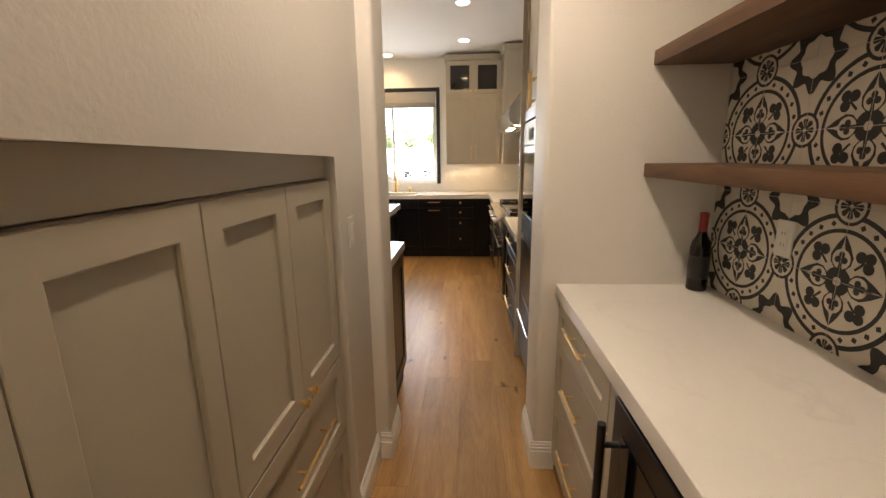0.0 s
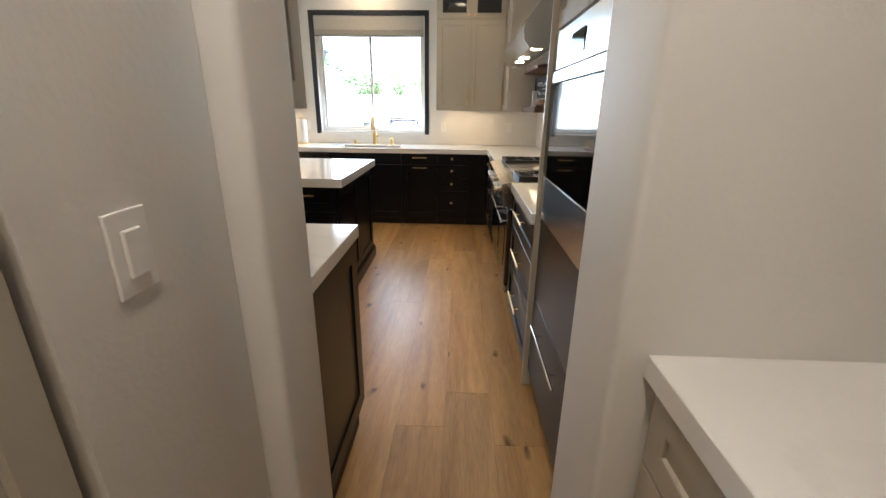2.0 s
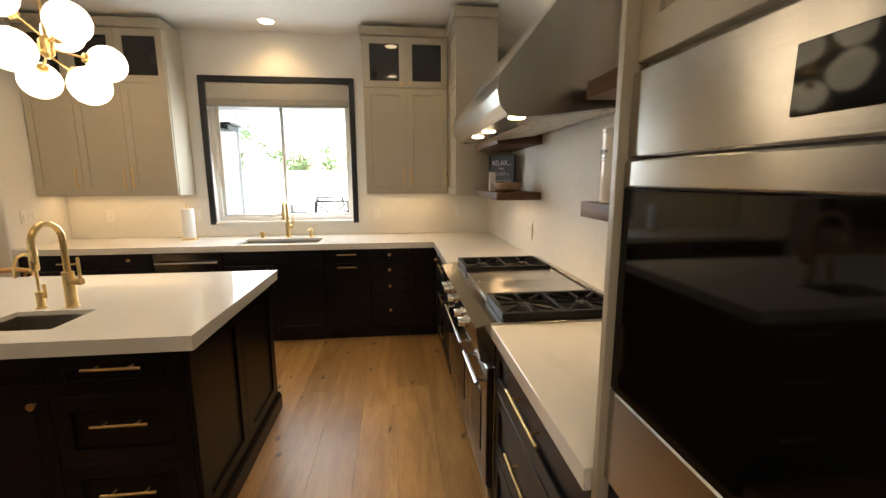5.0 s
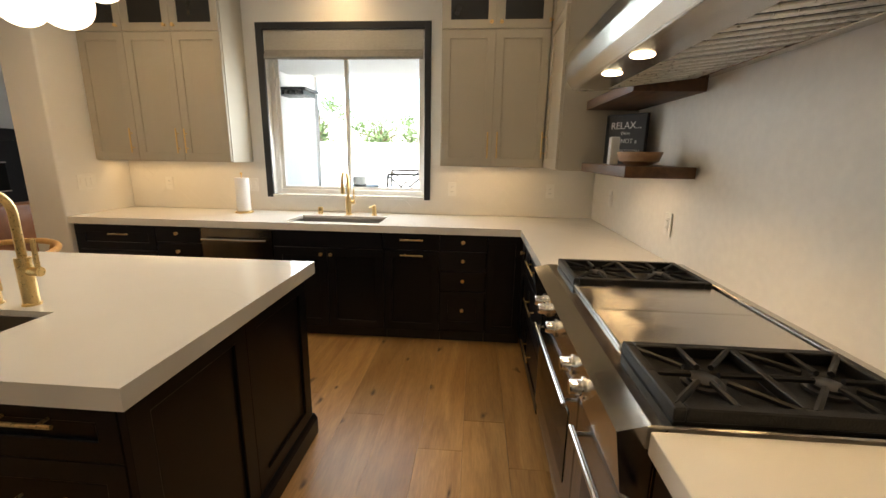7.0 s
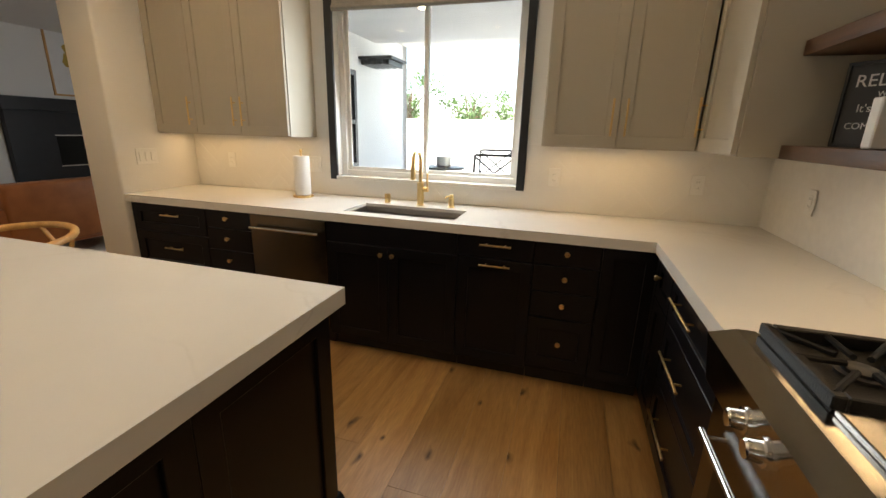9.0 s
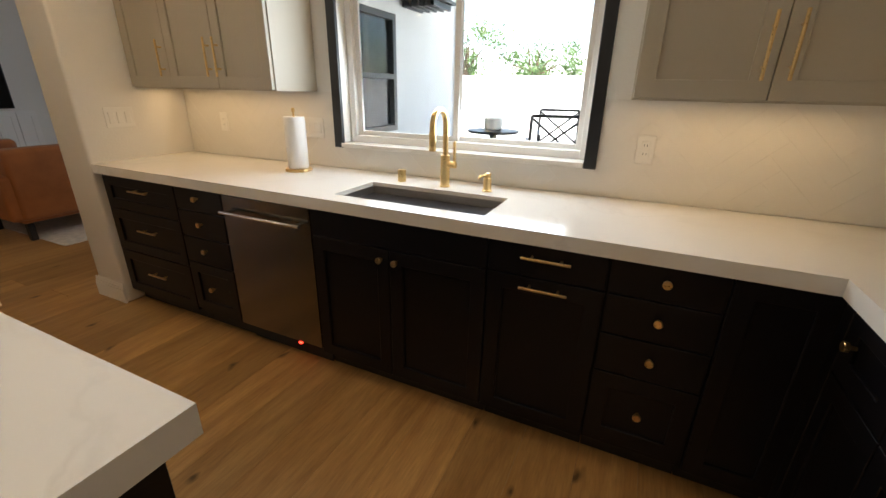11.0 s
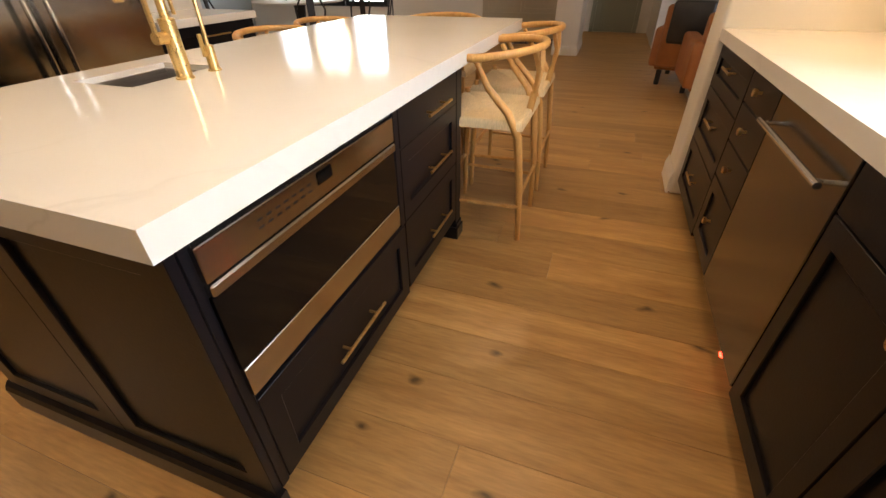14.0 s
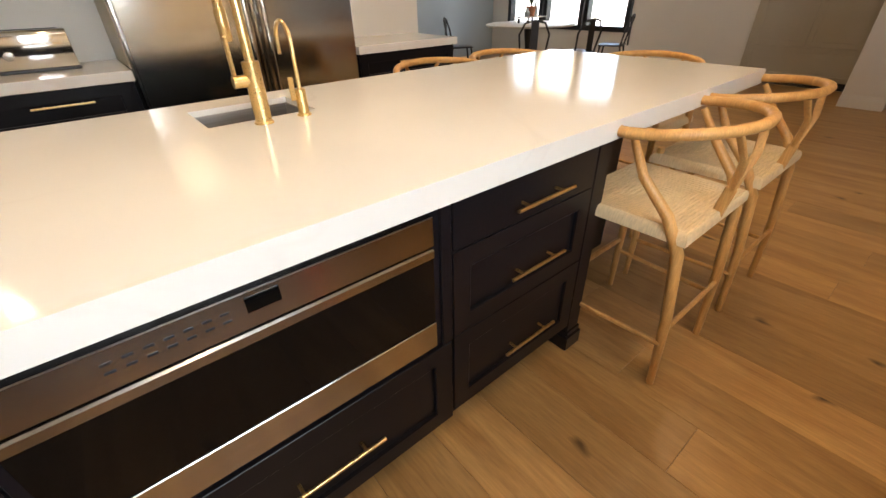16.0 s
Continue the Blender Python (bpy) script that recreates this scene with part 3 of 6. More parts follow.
dw = thing("dishwasher", "stainless steel dishwasher built under the counter", "dishwasher", -0.87, YF, 0)
part("body", box(0.002, 0.563, 0.002, 0.58, 0.1, CT0 - 0.002, 0), M_TOE, dw)
part("door", box(0.004, 0.561, -0.022, 0.0, 0.125, 0.855, 0.003), M_STEEL_DARKENED, dw, "stainless steel door, coloured dark for the black island it reflects")
part("toe_kick", box(0.004, 0.561, 0.05, 0.1, 0.003, 0.1, 0), M_TOE, dw)
bm = bmesh.new()
tube(bm, [(0.03, -0.062, 0.775), (0.535, -0.062, 0.775)], 0.009, 12)
for x in (0.06, 0.505):
    tube(bm, [(x, -0.02, 0.775), (x, -0.062, 0.775)], 0.007, 8)
part("handle", bm, M_CHROME, dw, "polished steel bar handle", True)
part("indicator_light", box(0.41, 0.43, -0.024, -0.012, 0.112, 0.121, 0.001), M_LED, dw, "red indicator light")


def slab_with_hole(x0, x1, y0, y1, z0, z1, hx0, hx1, hy0, hy1, extra=()):
    """A stone top with a sink cut-out."""
    bm = bmesh.new()
    for a, b, c, d in ((x0, hx0, y0, y1), (hx1, x1, y0, y1), (hx0, hx1, y0, hy0), (hx0, hx1, hy1, y1), *extra):
        bx(bm, a, b, c, d, z0, z1, 0)
    bmesh.ops.remove_doubles(bm, verts=bm.verts, dist=0.0001)
    seen = {}
    for f in bm.faces:
        seen.setdefault(tuple(round(v, 3) for v in f.calc_center_median()), []).append(f)
    bmesh.ops.delete(bm, geom=[f for fs in seen.values() if len(fs) > 1 for f in fs], context="FACES")
    return bm


top = tagged(structure("countertop", slab_with_hole(-1.924, 2.178, 8.635, 9.288, CT0, CT1, -0.225, 0.487, 8.73, 9.04, ((1.53, 2.178, 7.67, 8.635),)), M_QUARTZ, "white quartz L-shaped countertop with faint grey veins"), "", "countertop")
structure("countertop", box(1.555, 2.178, 5.636, 6.447, CT0, CT1, 0.002), M_QUARTZ, "white quartz countertop beside the range")


def sink(name, label, x, y, w, d, h, rz=0):
    s = thing(name, label, "sink", x, y, CT1 - 0.03 - h, rz)
    bm = bmesh.new()
    t = 0.006
    bx(bm, -w / 2, w / 2, -d / 2, d / 2, 0, t, 0)
    bx(bm, -w / 2 - t, -w / 2, -d / 2 - t, d / 2 + t, 0, h + 0.012, 0)
    bx(bm, w / 2, w / 2 + t, -d / 2 - t, d / 2 + t, 0, h + 0.012, 0)
    bx(bm, -w / 2, w / 2, -d / 2 - t, -d / 2, 0, h + 0.012, 0)
    bx(bm, -w / 2, w / 2, d / 2, d / 2 + t, 0, h + 0.012, 0)
    part("basin", bm, M_DSTEEL, s)
    part("drain", lathe(bmesh.new(), [(0.045, t), (0.043, t + 0.004), (0.02, t + 0.002)], 0, d * 0.2), M_CHROME, s, "round steel drain", True)
    return s


sink("kitchen_sink", "wide undermount stainless steel sink", 0.131, 8.885, 0.698, 0.296, 0.22)


def faucet(name, label, x, y, rz, h=0.345, reach=0.17, r=0.013):
    """Gooseneck towards local -y with a side lever."""
    f = thing(name, label, "faucet", x, y, CT1, rz)
    part("base", lathe(bmesh.new(), [(r * 2.05, 0), (r * 2.05, 0.006), (r * 1.75, 0.008), (r * 1.75, h * 0.42), (r * 1.1, h * 0.425)]), M_BRASS, f, "", True)
    q = reach / 2
    pts = [(0, 0, h * 0.4), (0, 0, h - q)] + [(0, -q + q * math.cos(radians(a)), h - q + q * math.sin(radians(a))) for a in range(15, 181, 15)] + [(0, -reach, h - q - 0.02)]
    part("neck", tube(bmesh.new(), pts, r, 14), M_BRASS, f, "", True)
    part("spray_head", tube(bmesh.new(), [(0, -reach, h - q - 0.02), (0, -reach, h - q - 0.024), (0, -reach, h - q - 0.1), (0, -reach, h - q - 0.105)], [r * 1.05, r * 1.25, r * 1.25, r], 14), M_BRASS, f, "", True)
    part("lever_hub", tube(bmesh.new(), [(0, 0, h * 0.3), (0.055, 0, h * 0.3)], r * 1.25, 14), M_BRASS, f, "", True)
    bm = bmesh.new()
    bx(bm, 0.043, 0.053, -0.008, 0.008, h * 0.3, h * 0.3 + 0.11, 0.003)
    part("lever", bm, M_BRASS, f)
    return f


faucet("kitchen_faucet", "brushed brass pull-down kitchen faucet", 0.138, 9.125, 0, 0.36, 0.14)
air = thing("air_gap", "small brushed brass dishwasher air gap", "air gap", -0.105, 9.125, CT1)
part("cap", lathe(bmesh.new(), [(0.021, 0), (0.021, 0.055), (0.019, 0.06), (0.004, 0.061)]), M_BRASS, air, "", True)
soap = thing("soap_dispenser", "brushed brass soap dispenser pump", "soap dispenser", 0.357, 9.125, CT1)
part("body", lathe(bmesh.new(), [(0.024, 0), (0.024, 0.006), (0.019, 0.009), (0.019, 0.06), (0.015, 0.065), (0.015, 0.085), (0.003, 0.087)]), M_BRASS, soap, "", True)
part("spout", tube(bmesh.new(), [(0, 0, 0.075), (-0.02, -0.05, 0.077), (-0.024, -0.06, 0.066)], 0.006, 10), M_BRASS, soap, "", True)
tw = thing("paper_towel_holder", "white paper towel roll on a brass stand", "paper towel holder", -0.76, 9.09, CT1)
part("base", lathe(bmesh.new(), [(0.072, 0.0), (0.075, 0.006), (0.072, 0.013), (0.066, 0.014), (0.02, 0.012)]), M_BRASS, tw, "", True)
part("rod", tube(bmesh.new(), [(0, 0, 0.01), (0, 0, 0.315), (0, 0, 0.318), (0, 0, 0.335), (0, 0, 0.338)], [0.005, 0.005, 0.009, 0.009, 0.004], 10), M_BRASS, tw, "", True)
part("roll", lathe(bmesh.new(), [(0.012, 0.016), (0.054, 0.016), (0.056, 0.02), (0.056, 0.288), (0.054, 0.292), (0.012, 0.292)]), M_PAPER, tw, "white paper roll", True)


# upper cabinets beside the window
def upper(name, label, x0, x1, seams, pairs, z0=1.335, z1=2.745):
    w = x1 - x0
    fr = []
    ed = [s - x0 for s in seams]
    for i, (a, b) in enumerate(zip(ed, ed[1:])):
        hx = b - 0.035 if pairs[i] else a + 0.035
        fr.append(("door", a, b, z0 + 0.006, 2.3, [("v", hx, z0 + 0.16, 0.19)]))
        fr.append(("glass", a, b, 2.302, z1 - 0.004, [("k", hx, 2.34)]))
    c = cabinet(name, label, x0, 8.98, 0, w, 0.306, z0, z1, M_GREIGE, fr, False)
    part("crown", box(-0.02, w + 0.0, -0.045, 0.306, z1, z1 + 0.075, 0.006), M_GREIGE, c, "")
    return c


upper("upper_cabinet", "greige shaker upper cabinet with glass top doors", 0.92, 1.7, [0.925, 1.31, 1.695], [True, False])
upper("upper_cabinet", "greige three-door upper cabinet with glass top doors", -1.92, -0.75, [-1.915, -1.53, -1.14, -0.755], [True, True, False])
# return cabinet on the east wall, facing the island
c = cabinet("upper_cabinet", "greige corner upper cabinet with a narrow door", 1.72, 9.285, -90, 0.84, 0.455, 1.335, 2.745, M_GREIGE,
            [("door", 0.34, 0.835, 1.341, 2.3, [("v", 0.38, 1.5, 0.19)]), ("door", 0.34, 0.835, 2.302, 2.74, [("k", 0.38, 2.34)])], False)
part("crown", box(0.26, 0.86, -0.045, 0.45, 2.745, 2.82, 0.006), M_GREIGE, c)
# open shelves on the east wall, both sides of the hood
def plank_shelf(name, x0, x1, y0, y1, z0, z1):
    s = tagged(part(name, box(x0, x1, y0, y1, z0, z1, 0.003, 2), M_SHELF, None, "", True), "thick rough-sawn walnut floating shelf on the wall", "shelf")
    return s


plank_shelf("floating_shelf", 1.86, 2.165, 7.65, 8.44, 1.334, 1.385)
plank_shelf("floating_shelf", 1.86, 2.165, 7.66, 8.44, 1.70, 1.752)
plank_shelf("floating_shelf", 1.884, 2.165, 5.638, 6.43, 1.336, 1.392)
plank_shelf("floating_shelf", 1.884, 2.165, 5.638, 6.43, 1.755, 1.816)
plank_shelf("floating_shelf", 1.925, 2.226, 1.95, 4.498, 1.364, 1.416)
plank_shelf("floating_shelf", 1.925, 2.226, 1.95, 4.498, 1.779, 1.832)

# ---- range wall ----
XF = 1.572
cabinet("base_cabinet", "black three-drawer base cabinet with brass pulls", XF, 8.66, -90, 0.988, 0.6, 0.1, CT0 - 0.001, M_DARK,
        [("panel", 0.0, 0.06, 0.105, 0.86, []), ("drawer", 0.06, 0.34, 0.66, 0.86, [("k", 0.13, 0.77)]), ("door", 0.06, 0.34, 0.105, 0.658, [])] +
        [("drawer", 0.342, 0.986, lo, hi, [("h", 0.6, (lo + hi) / 2 + 0.03, 0.3)]) for lo, hi in ((0.66, 0.86), (0.39, 0.658), (0.105, 0.388))])
cabinet("base_cabinet", "black three-drawer base cabinet with brass pulls", 1.594, 6.447, -90, 0.808, 0.578, 0.1, CT0 - 0.001, M_DARK,
        [("drawer", 0.002, 0.806, lo, hi, [("h", 0.42, (lo + hi) / 2 + 0.03, 0.3)]) for lo, hi in ((0.66, 0.86), (0.39, 0.658), (0.105, 0.388))])

RY0, RW = 6.452, 1.215
rg = thing("range", "wide stainless steel gas range with griddle and chrome knobs", "range", XF, RY0 + RW, 0, -90)
part("body", box(0.002, RW - 0.002, 0.0, 0.595, 0.13, 0.9, 0.002), M_FRIDGE, rg)
part("toe_kick", box(0.01, RW - 0.01, 0.06, 0.5, 0.003, 0.128, 0), M_TOE, rg)
bm = bmesh.new()
prism(bm, [(-0.058, 0.765), (-0.012, 0.74), (-0.001, 0.74), (-0.001, 0.9), (0.03, 0.922), (-0.014, 0.922), (-0.078, 0.903)][::-1], 0, 0.001, RW - 0.001)
part("control_panel", bm, M_FRIDGE, rg, "sloping brushed steel control panel")
for x in (0.29, 0.385, 0.565, 0.825, 0.95):
    bm = bmesh.new()
    tube(bm, [(x, -0.06, 0.838), (x, -0.078, 0.838), (x, -0.079, 0.838), (x, -0.106, 0.84), (x, -0.109, 0.84)], [0.029, 0.029, 0.022, 0.02, 0.016], 18)
    k = part("knob", bm, M_CHROME, rg, "chrome control knob", True)
for a, b in ((0.01, 0.775), (0.785, RW - 0.01)):
    # darkened steel stands for black cabinets reflected in the oven doors
    d = part("oven_door", box(a, b, -0.03, -0.001, 0.2, 0.73, 0.004), M_STEEL_DARKENED, rg, "stainless steel oven door")
    part("window", box(a + 0.1, b - 0.1, -0.033, -0.028, 0.3, 0.58, 0.002), M_BGLASS, d, "black glass oven window")
    bm = bmesh.new()
    tube(bm, [(a + 0.05, -0.062, 0.64), (b - 0.05, -0.062, 0.64)], 0.009, 14)
    for x in (a + 0.08, b - 0.08):
        tube(bm, [(x, -0.03, 0.64), (x, -0.062, 0.64)], 0.007, 10)
    part("handle", bm, M_CHROME, d, "polished steel bar handle", True)
part("kick_panel", box(0.01, RW - 0.01, -0.02, -0.001, 0.135, 0.19, 0.002), M_STEEL, rg)
part("cooktop", box(0.002, RW - 0.002, 0.02, 0.6, 0.9, 0.92, 0.003), M_STEELH, rg, "brushed steel cooktop deck")
part("back_guard", box(0.002, RW - 0.002, 0.565, 0.6, 0.92, 0.945, 0.004), M_STEELH, rg)
G1, G2 = 0.345, 0.897
for k in range(2):
    a, b = (G1 + 0.004, (G1 + G2) / 2 - 0.002) if k == 0 else ((G1 + G2) / 2 + 0.002, G2 - 0.004)
    part("griddle_cover", box(a, b, 0.03, 0.555, 0.921, 0.936, 0.005, 2), M_STEELH, rg, "brushed steel griddle cover")


def grate(x0, x1, y0, y1, z=0.921):
    """Cast-iron frame over two star-shaped burner supports."""
    bm = bmesh.new()
    bx(bm, x0, x1, y0, y0 + 0.025, z, z + 0.03, 0.003)
    bx(bm, x0, x1, y1 - 0.025, y1, z, z + 0.03, 0.003)
    bx(bm, x0, x0 + 0.025, y0 + 0.025, y1 - 0.025, z, z + 0.03, 0.003)
    bx(bm, x1 - 0.025, x1, y0 + 0.025, y1 - 0.025, z, z + 0.03, 0.003)
    ym = (y0 + y1) / 2
    bx(bm, x0 + 0.025, x1 - 0.025, ym - 0.009, ym + 0.009, z + 0.008, z + 0.03, 0.002)
    for cy in ((y0 + ym) / 2, (y1 + ym) / 2):
        cx = (x0 + x1) / 2
        hx, hy = (x1 - x0) / 2 - 0.02, (ym - y0) / 2 - 0.01
        for dx, dy in ((1, 0), (-1, 0), (0, 1), (0, -1), (1, 1), (1, -1), (-1, 1), (-1, -1)):
            ex, ey = cx + dx * hx, cy + dy * hy
            sx, sy = cx + (ex - cx) * 0.26, cy + (ey - cy) * 0.26
            tube(bm, [(sx, sy, z + 0.024), (ex, ey, z + 0.024)], 0.0075, 6)
    return bm


for a, b in ((0.012, G1 - 0.006), (G2 + 0.006, RW - 0.012)):
    part("burner_tray", box(a + 0.004, b - 0.004, 0.034, 0.55, 0.9205, 0.924, 0), M_IRON_SHADE, rg, "black burner tray")
    part("grate", grate(a, b, 0.03, 0.555, 0.9245), M_IRON_SHADE, rg, "black cast-iron grate")
    for cy in (0.16, 0.425):
        part("burner_cap", lathe(bmesh.new(), [(0.045, 0.9245), (0.045, 0.932), (0.034, 0.934), (0.034, 0.941), (0.03, 0.943)], (a + b) / 2, cy), M_GUN, rg, "round burner cap", True)

hood = thing("range_hood", "large stainless steel wall-mounted range hood", "range hood", 2.16, 7.69, 1.7, -90)
HW = 1.2
bm = bmesh.new()
prism(bm, [(0, 0.055), (-0.50, 0.0), (-0.545, 0.008), (-0.578, 0.045), (-0.588, 0.1), (-0.572, 0.16), (-0.3, 0.5), (-0.3, 1.15), (0, 1.15), (0, 0.085)][::-1], 0, 0.0, HW)
bmesh.ops.recalc_face_normals(bm, faces=bm.faces)
for f in list(bm.faces):
    if f.normal.z < -0.9:
        bmesh.ops.delete(bm, geom=[f], context="FACES")
part("canopy", bm, M_STEELH, hood, "curved brushed steel canopy")
part("rear_rail", box(0.01, HW - 0.01, -0.05, -0.001, 0.05, 0.09, 0.003), M_STEELH, hood)
part("front_rail", box(0.004, HW - 0.004, -0.55, -0.41, 0.006, 0.016, 0.002), M_STEELH, hood)
# near-black, so the shade behind the baffles sits in its colour
part("inner_plate", prism(bmesh.new(), [(-0.41, 0.05), (-0.05, 0.1), (-0.05, 0.104), (-0.41, 0.054)], 0, 0.01, HW - 0.01), M_IRON_SHADE, hood)
for x in (0.004, HW / 2 - 0.02, HW - 0.044):
    part("filter_frame", prism(bmesh.new(), [(-0.41, 0.008), (-0.05, 0.052), (-0.05, 0.075), (-0.41, 0.035)], 0, x, x + 0.04), M_STEELH, hood, "brushed steel filter frame")
for i in range(16):
    x = 0.047 + i * 0.0668 + (0.034 if i > 7 else 0.0)
    bm = prism(bmesh.new(), [(-0.409, 0.006), (-0.051, 0.05), (-0.051, 0.064), (-0.409, 0.022)], 0, x, x + 0.036, 0.003)
    part("baffle", bm, M_BAFFLE, hood, "polished steel baffle", True)
    # black strip paints in the shade of the open gap beside each baffle
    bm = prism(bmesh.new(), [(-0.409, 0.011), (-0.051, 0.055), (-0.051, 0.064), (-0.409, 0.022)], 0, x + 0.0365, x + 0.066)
    part("baffle_gap_shade", bm, M_IRON_SHADE, hood, "dark strip standing in for the shaded gap between baffles")
for x in (0.4, 0.67, 1.155):
    part("lamp", lathe(bmesh.new(), [(0.034, 0.005), (0.03, 0.001), (0.02, 0.0)], x, -0.5, 18), M_BULB, hood, "lit halogen lamp", True)
for y in (7.29, 7.02, 6.535):
    spot_lamp(1.66, y, 1.685, 9, WARM, 1.9, 0.6, 0.03)

# ---- oven tower beside the pantry opening ----
TX, T0, T1 = 1.614, 4.801, 5.632
tower = cabinet("oven_tower", "greige tall cabinet housing a wall oven", TX, T1, -90, T1 - T0, 0.562, 0.1, 2.745, M_GREIGE,
                [("door", 0.002, 0.427, 1.66, 2.74, [("v", 0.392, 1.8, 0.19)]), ("door", 0.429, 0.829, 1.66, 2.74, [("v", 0.465, 1.8, 0.19)])])
part("warming_drawer", box(0.018, 0.766, -0.02, 0.0, 0.52, 0.905, 0.002), M_DARK, tower, "black flat drawer panel")
d = part("drawer", box(0.018, 0.766, -0.02, 0.0, 0.11, 0.515, 0.002), M_DARK, tower, "black lower drawer")
pull(d, 0.392, 0.43, 0.46, False, -0.02, M_CHROME, "polished steel bar pull")
part("end_panel", box(0.0, 0.0172, -0.045, 0.0, 0.003, 2.745, 0.0015), M_GREIGE, tower, "greige end panel standing proud of the oven")
ov = thing("wall_oven", "stainless steel built-in wall oven with black glass door", "oven", TX, T1, 0.96, -90)
part("control_panel", box(0.018, 0.766, -0.028, -0.001, 0.55, 0.686, 0.003), M_STEELH, ov, "brushed steel control panel")
part("display", box(0.31, 0.467, -0.031, -0.027, 0.575, 0.643, 0.001), M_BGLASS, ov, "black glass display")
part("top_rail", box(0.018, 0.766, -0.032, -0.001, 0.502, 0.546, 0.003), M_STEELH, ov, "brushed steel door rail")
part("door_glass", box(0.018, 0.766, -0.03, -0.001, 0.136, 0.5, 0.002), M_BGLASS, ov, "black glass door")
part("bottom_rail", box(0.018, 0.766, -0.032, -0.001, -0.048, 0.134, 0.003), M_STEELH, ov, "brushed steel lower rail")

# ---- island ----
IX0, IX1, IY0, IY1 = -2.17, 0.443, 6.475, 7.587
structure("island_countertop", slab_with_hole(IX0, IX1, IY0, IY1, 0.856, CT1, -0.445, -0.125, 6.61, 6.86), M_QUARTZ, "thick white quartz island top with faint grey veins")
isl = thing("kitchen_island", "black-painted kitchen island cabinet with panelled ends", "kitchen island", 0, 0, 0)
BX0, BX1, BY0, BY1 = -1.075, 0.405, 6.515, 7.545
bm = bmesh.new()
bx(bm, BX0, 0.385, BY0 + 0.021, BY1 - 0.021, 0.1, 0.6, 0)
bx(bm, BX0, -0.47, BY0 + 0.021, BY1 - 0.021, 0.6, 0.854, 0)
bx(bm, -0.105, 0.385, BY0 + 0.021, BY1 - 0.021, 0.6, 0.854, 0)
bx(bm, -0.47, -0.105, 6.88, BY1 - 0.021, 0.6, 0.854, 0)
part("body", bm, M_DARK, isl)
part("toe_kick", box(BX0 + 0.02, 0.37, BY0 + 0.07, BY1 - 0.07, 0.003, 0.098, 0), M_TOE, isl)
# end panel: two recessed fields over a plinth
for a, b in ((BY0, 7.028), (7.029, BY1)):
    d = part("end_panel", shaker(a - BY0, b - BY0, 0.1, 0.854, 0.07, 0.02), M_DARK, isl)
    d.matrix_local = pose(0.386, BY0, 0, 0, 0, 90)
bm = bmesh.new()
prism(bm, [(0.386, 0.003), (0.425, 0.003), (0.425, 0.085), (0.418, 0.1), (0.408, 0.112), (0.386, 0.112)], 1, BY0 - 0.015, BY1 + 0.015)
part("plinth", bm, M_DARK, isl, "moulded black plinth")
part("overhang_support", box(IX0 + 0.35, BX0 - 0.002, 6.83, 7.2, 0.003, 0.854, 0.003), M_DARK, isl, "black panelled overhang support")
for y in (BY0, BY1 - 0.07):
    bm = bmesh.new()
    bx(bm, BX0, BX0 + 0.07, y, y + 0.07, 0.003, 0.85, 0.003)
    bx(bm, BX0 - 0.012, BX0 + 0.082, y - 0.012, y + 0.082, 0.003, 0.07, 0.004)
    bx(bm, BX0 - 0.006, BX0 + 0.076, y - 0.006, y + 0.076, 0.07, 0.095, 0.004)
    part("corner_post", bm, M_DARK, isl, "black square corner post with a block foot")


def island_front(parent_y, rz, x, fronts):
    """Fronts on one long side; a group of parts of the island in local axes."""
    m = pose(x, parent_y, 0, 0, 0, rz)
    for kind, a, b, lo, hi, hw in fronts:
        d = part(kind, shaker(a, b, lo, hi), M_DARK, isl)
        d.matrix_local = m
        for h in hw:
            if h[0] == "k":
                knob(d, h[1], h[2])
            else:
                pull(d, h[1], h[2], h[3])


# north side (microwave), seen with the drawers towards the stools
NY = BY1 - 0.02
island_front(NY, 180, 0.385, [("stile", 0.002, 0.03, 0.1, 0.85, []), ("drawer", 0.032, 0.805, 0.105, 0.42, [("h", 0.42, 0.27, 0.27)]), ("stile", 0.775, 0.808, 0.425, 0.85, [])] +
             [("drawer", 0.812, 1.385, lo, hi, [("h", 1.12, (lo + hi) / 2 - 0.02, 0.235)]) for lo, hi in ((0.7, 0.85), (0.43, 0.697), (0.125, 0.427))])
island_front(BY0 + 0.02, 0, BX0, [("drawer", 0.98, 1.456, lo, hi, [("h", 1.22, (lo + hi) / 2 + 0.03, 0.2)]) for lo, hi in ((0.68, 0.85), (0.4, 0.677), (0.105, 0.397))] +
             [("false_front", 0.5, 0.977, 0.73, 0.85, []), ("door", 0.5, 0.977, 0.105, 0.727, [("k", 0.93, 0.66)])] +
             [("drawer", 0.08, 0.497, lo, hi, [("h", 0.29, (lo + hi) / 2 + 0.03, 0.2)]) for lo, hi in ((0.68, 0.85), (0.4, 0.677), (0.105, 0.397))])
mw = thing("microwave_drawer", "stainless steel microwave drawer built into the island", "microwave", 0.385, NY, 0.43, 180)
part("surround", box(0.005, 0.78, -0.012, 0.0, 0.0, 0.425, 0.001), M_DARK, mw, "black surround")
part("control_panel", box(0.022, 0.745, -0.034, -0.012, 0.322, 0.395, 0.002), M_STEELH, mw, "brushed steel control panel")
part("handle_rail", box(0.022, 0.745, -0.038, -0.012, 0.292, 0.318, 0.004), M_STEELH, mw, "steel handle rail")
part("door_glass", box(0.022, 0.745, -0.03, -0.012, 0.105, 0.289, 0.001), M_BGLASS, mw, "black glass door")
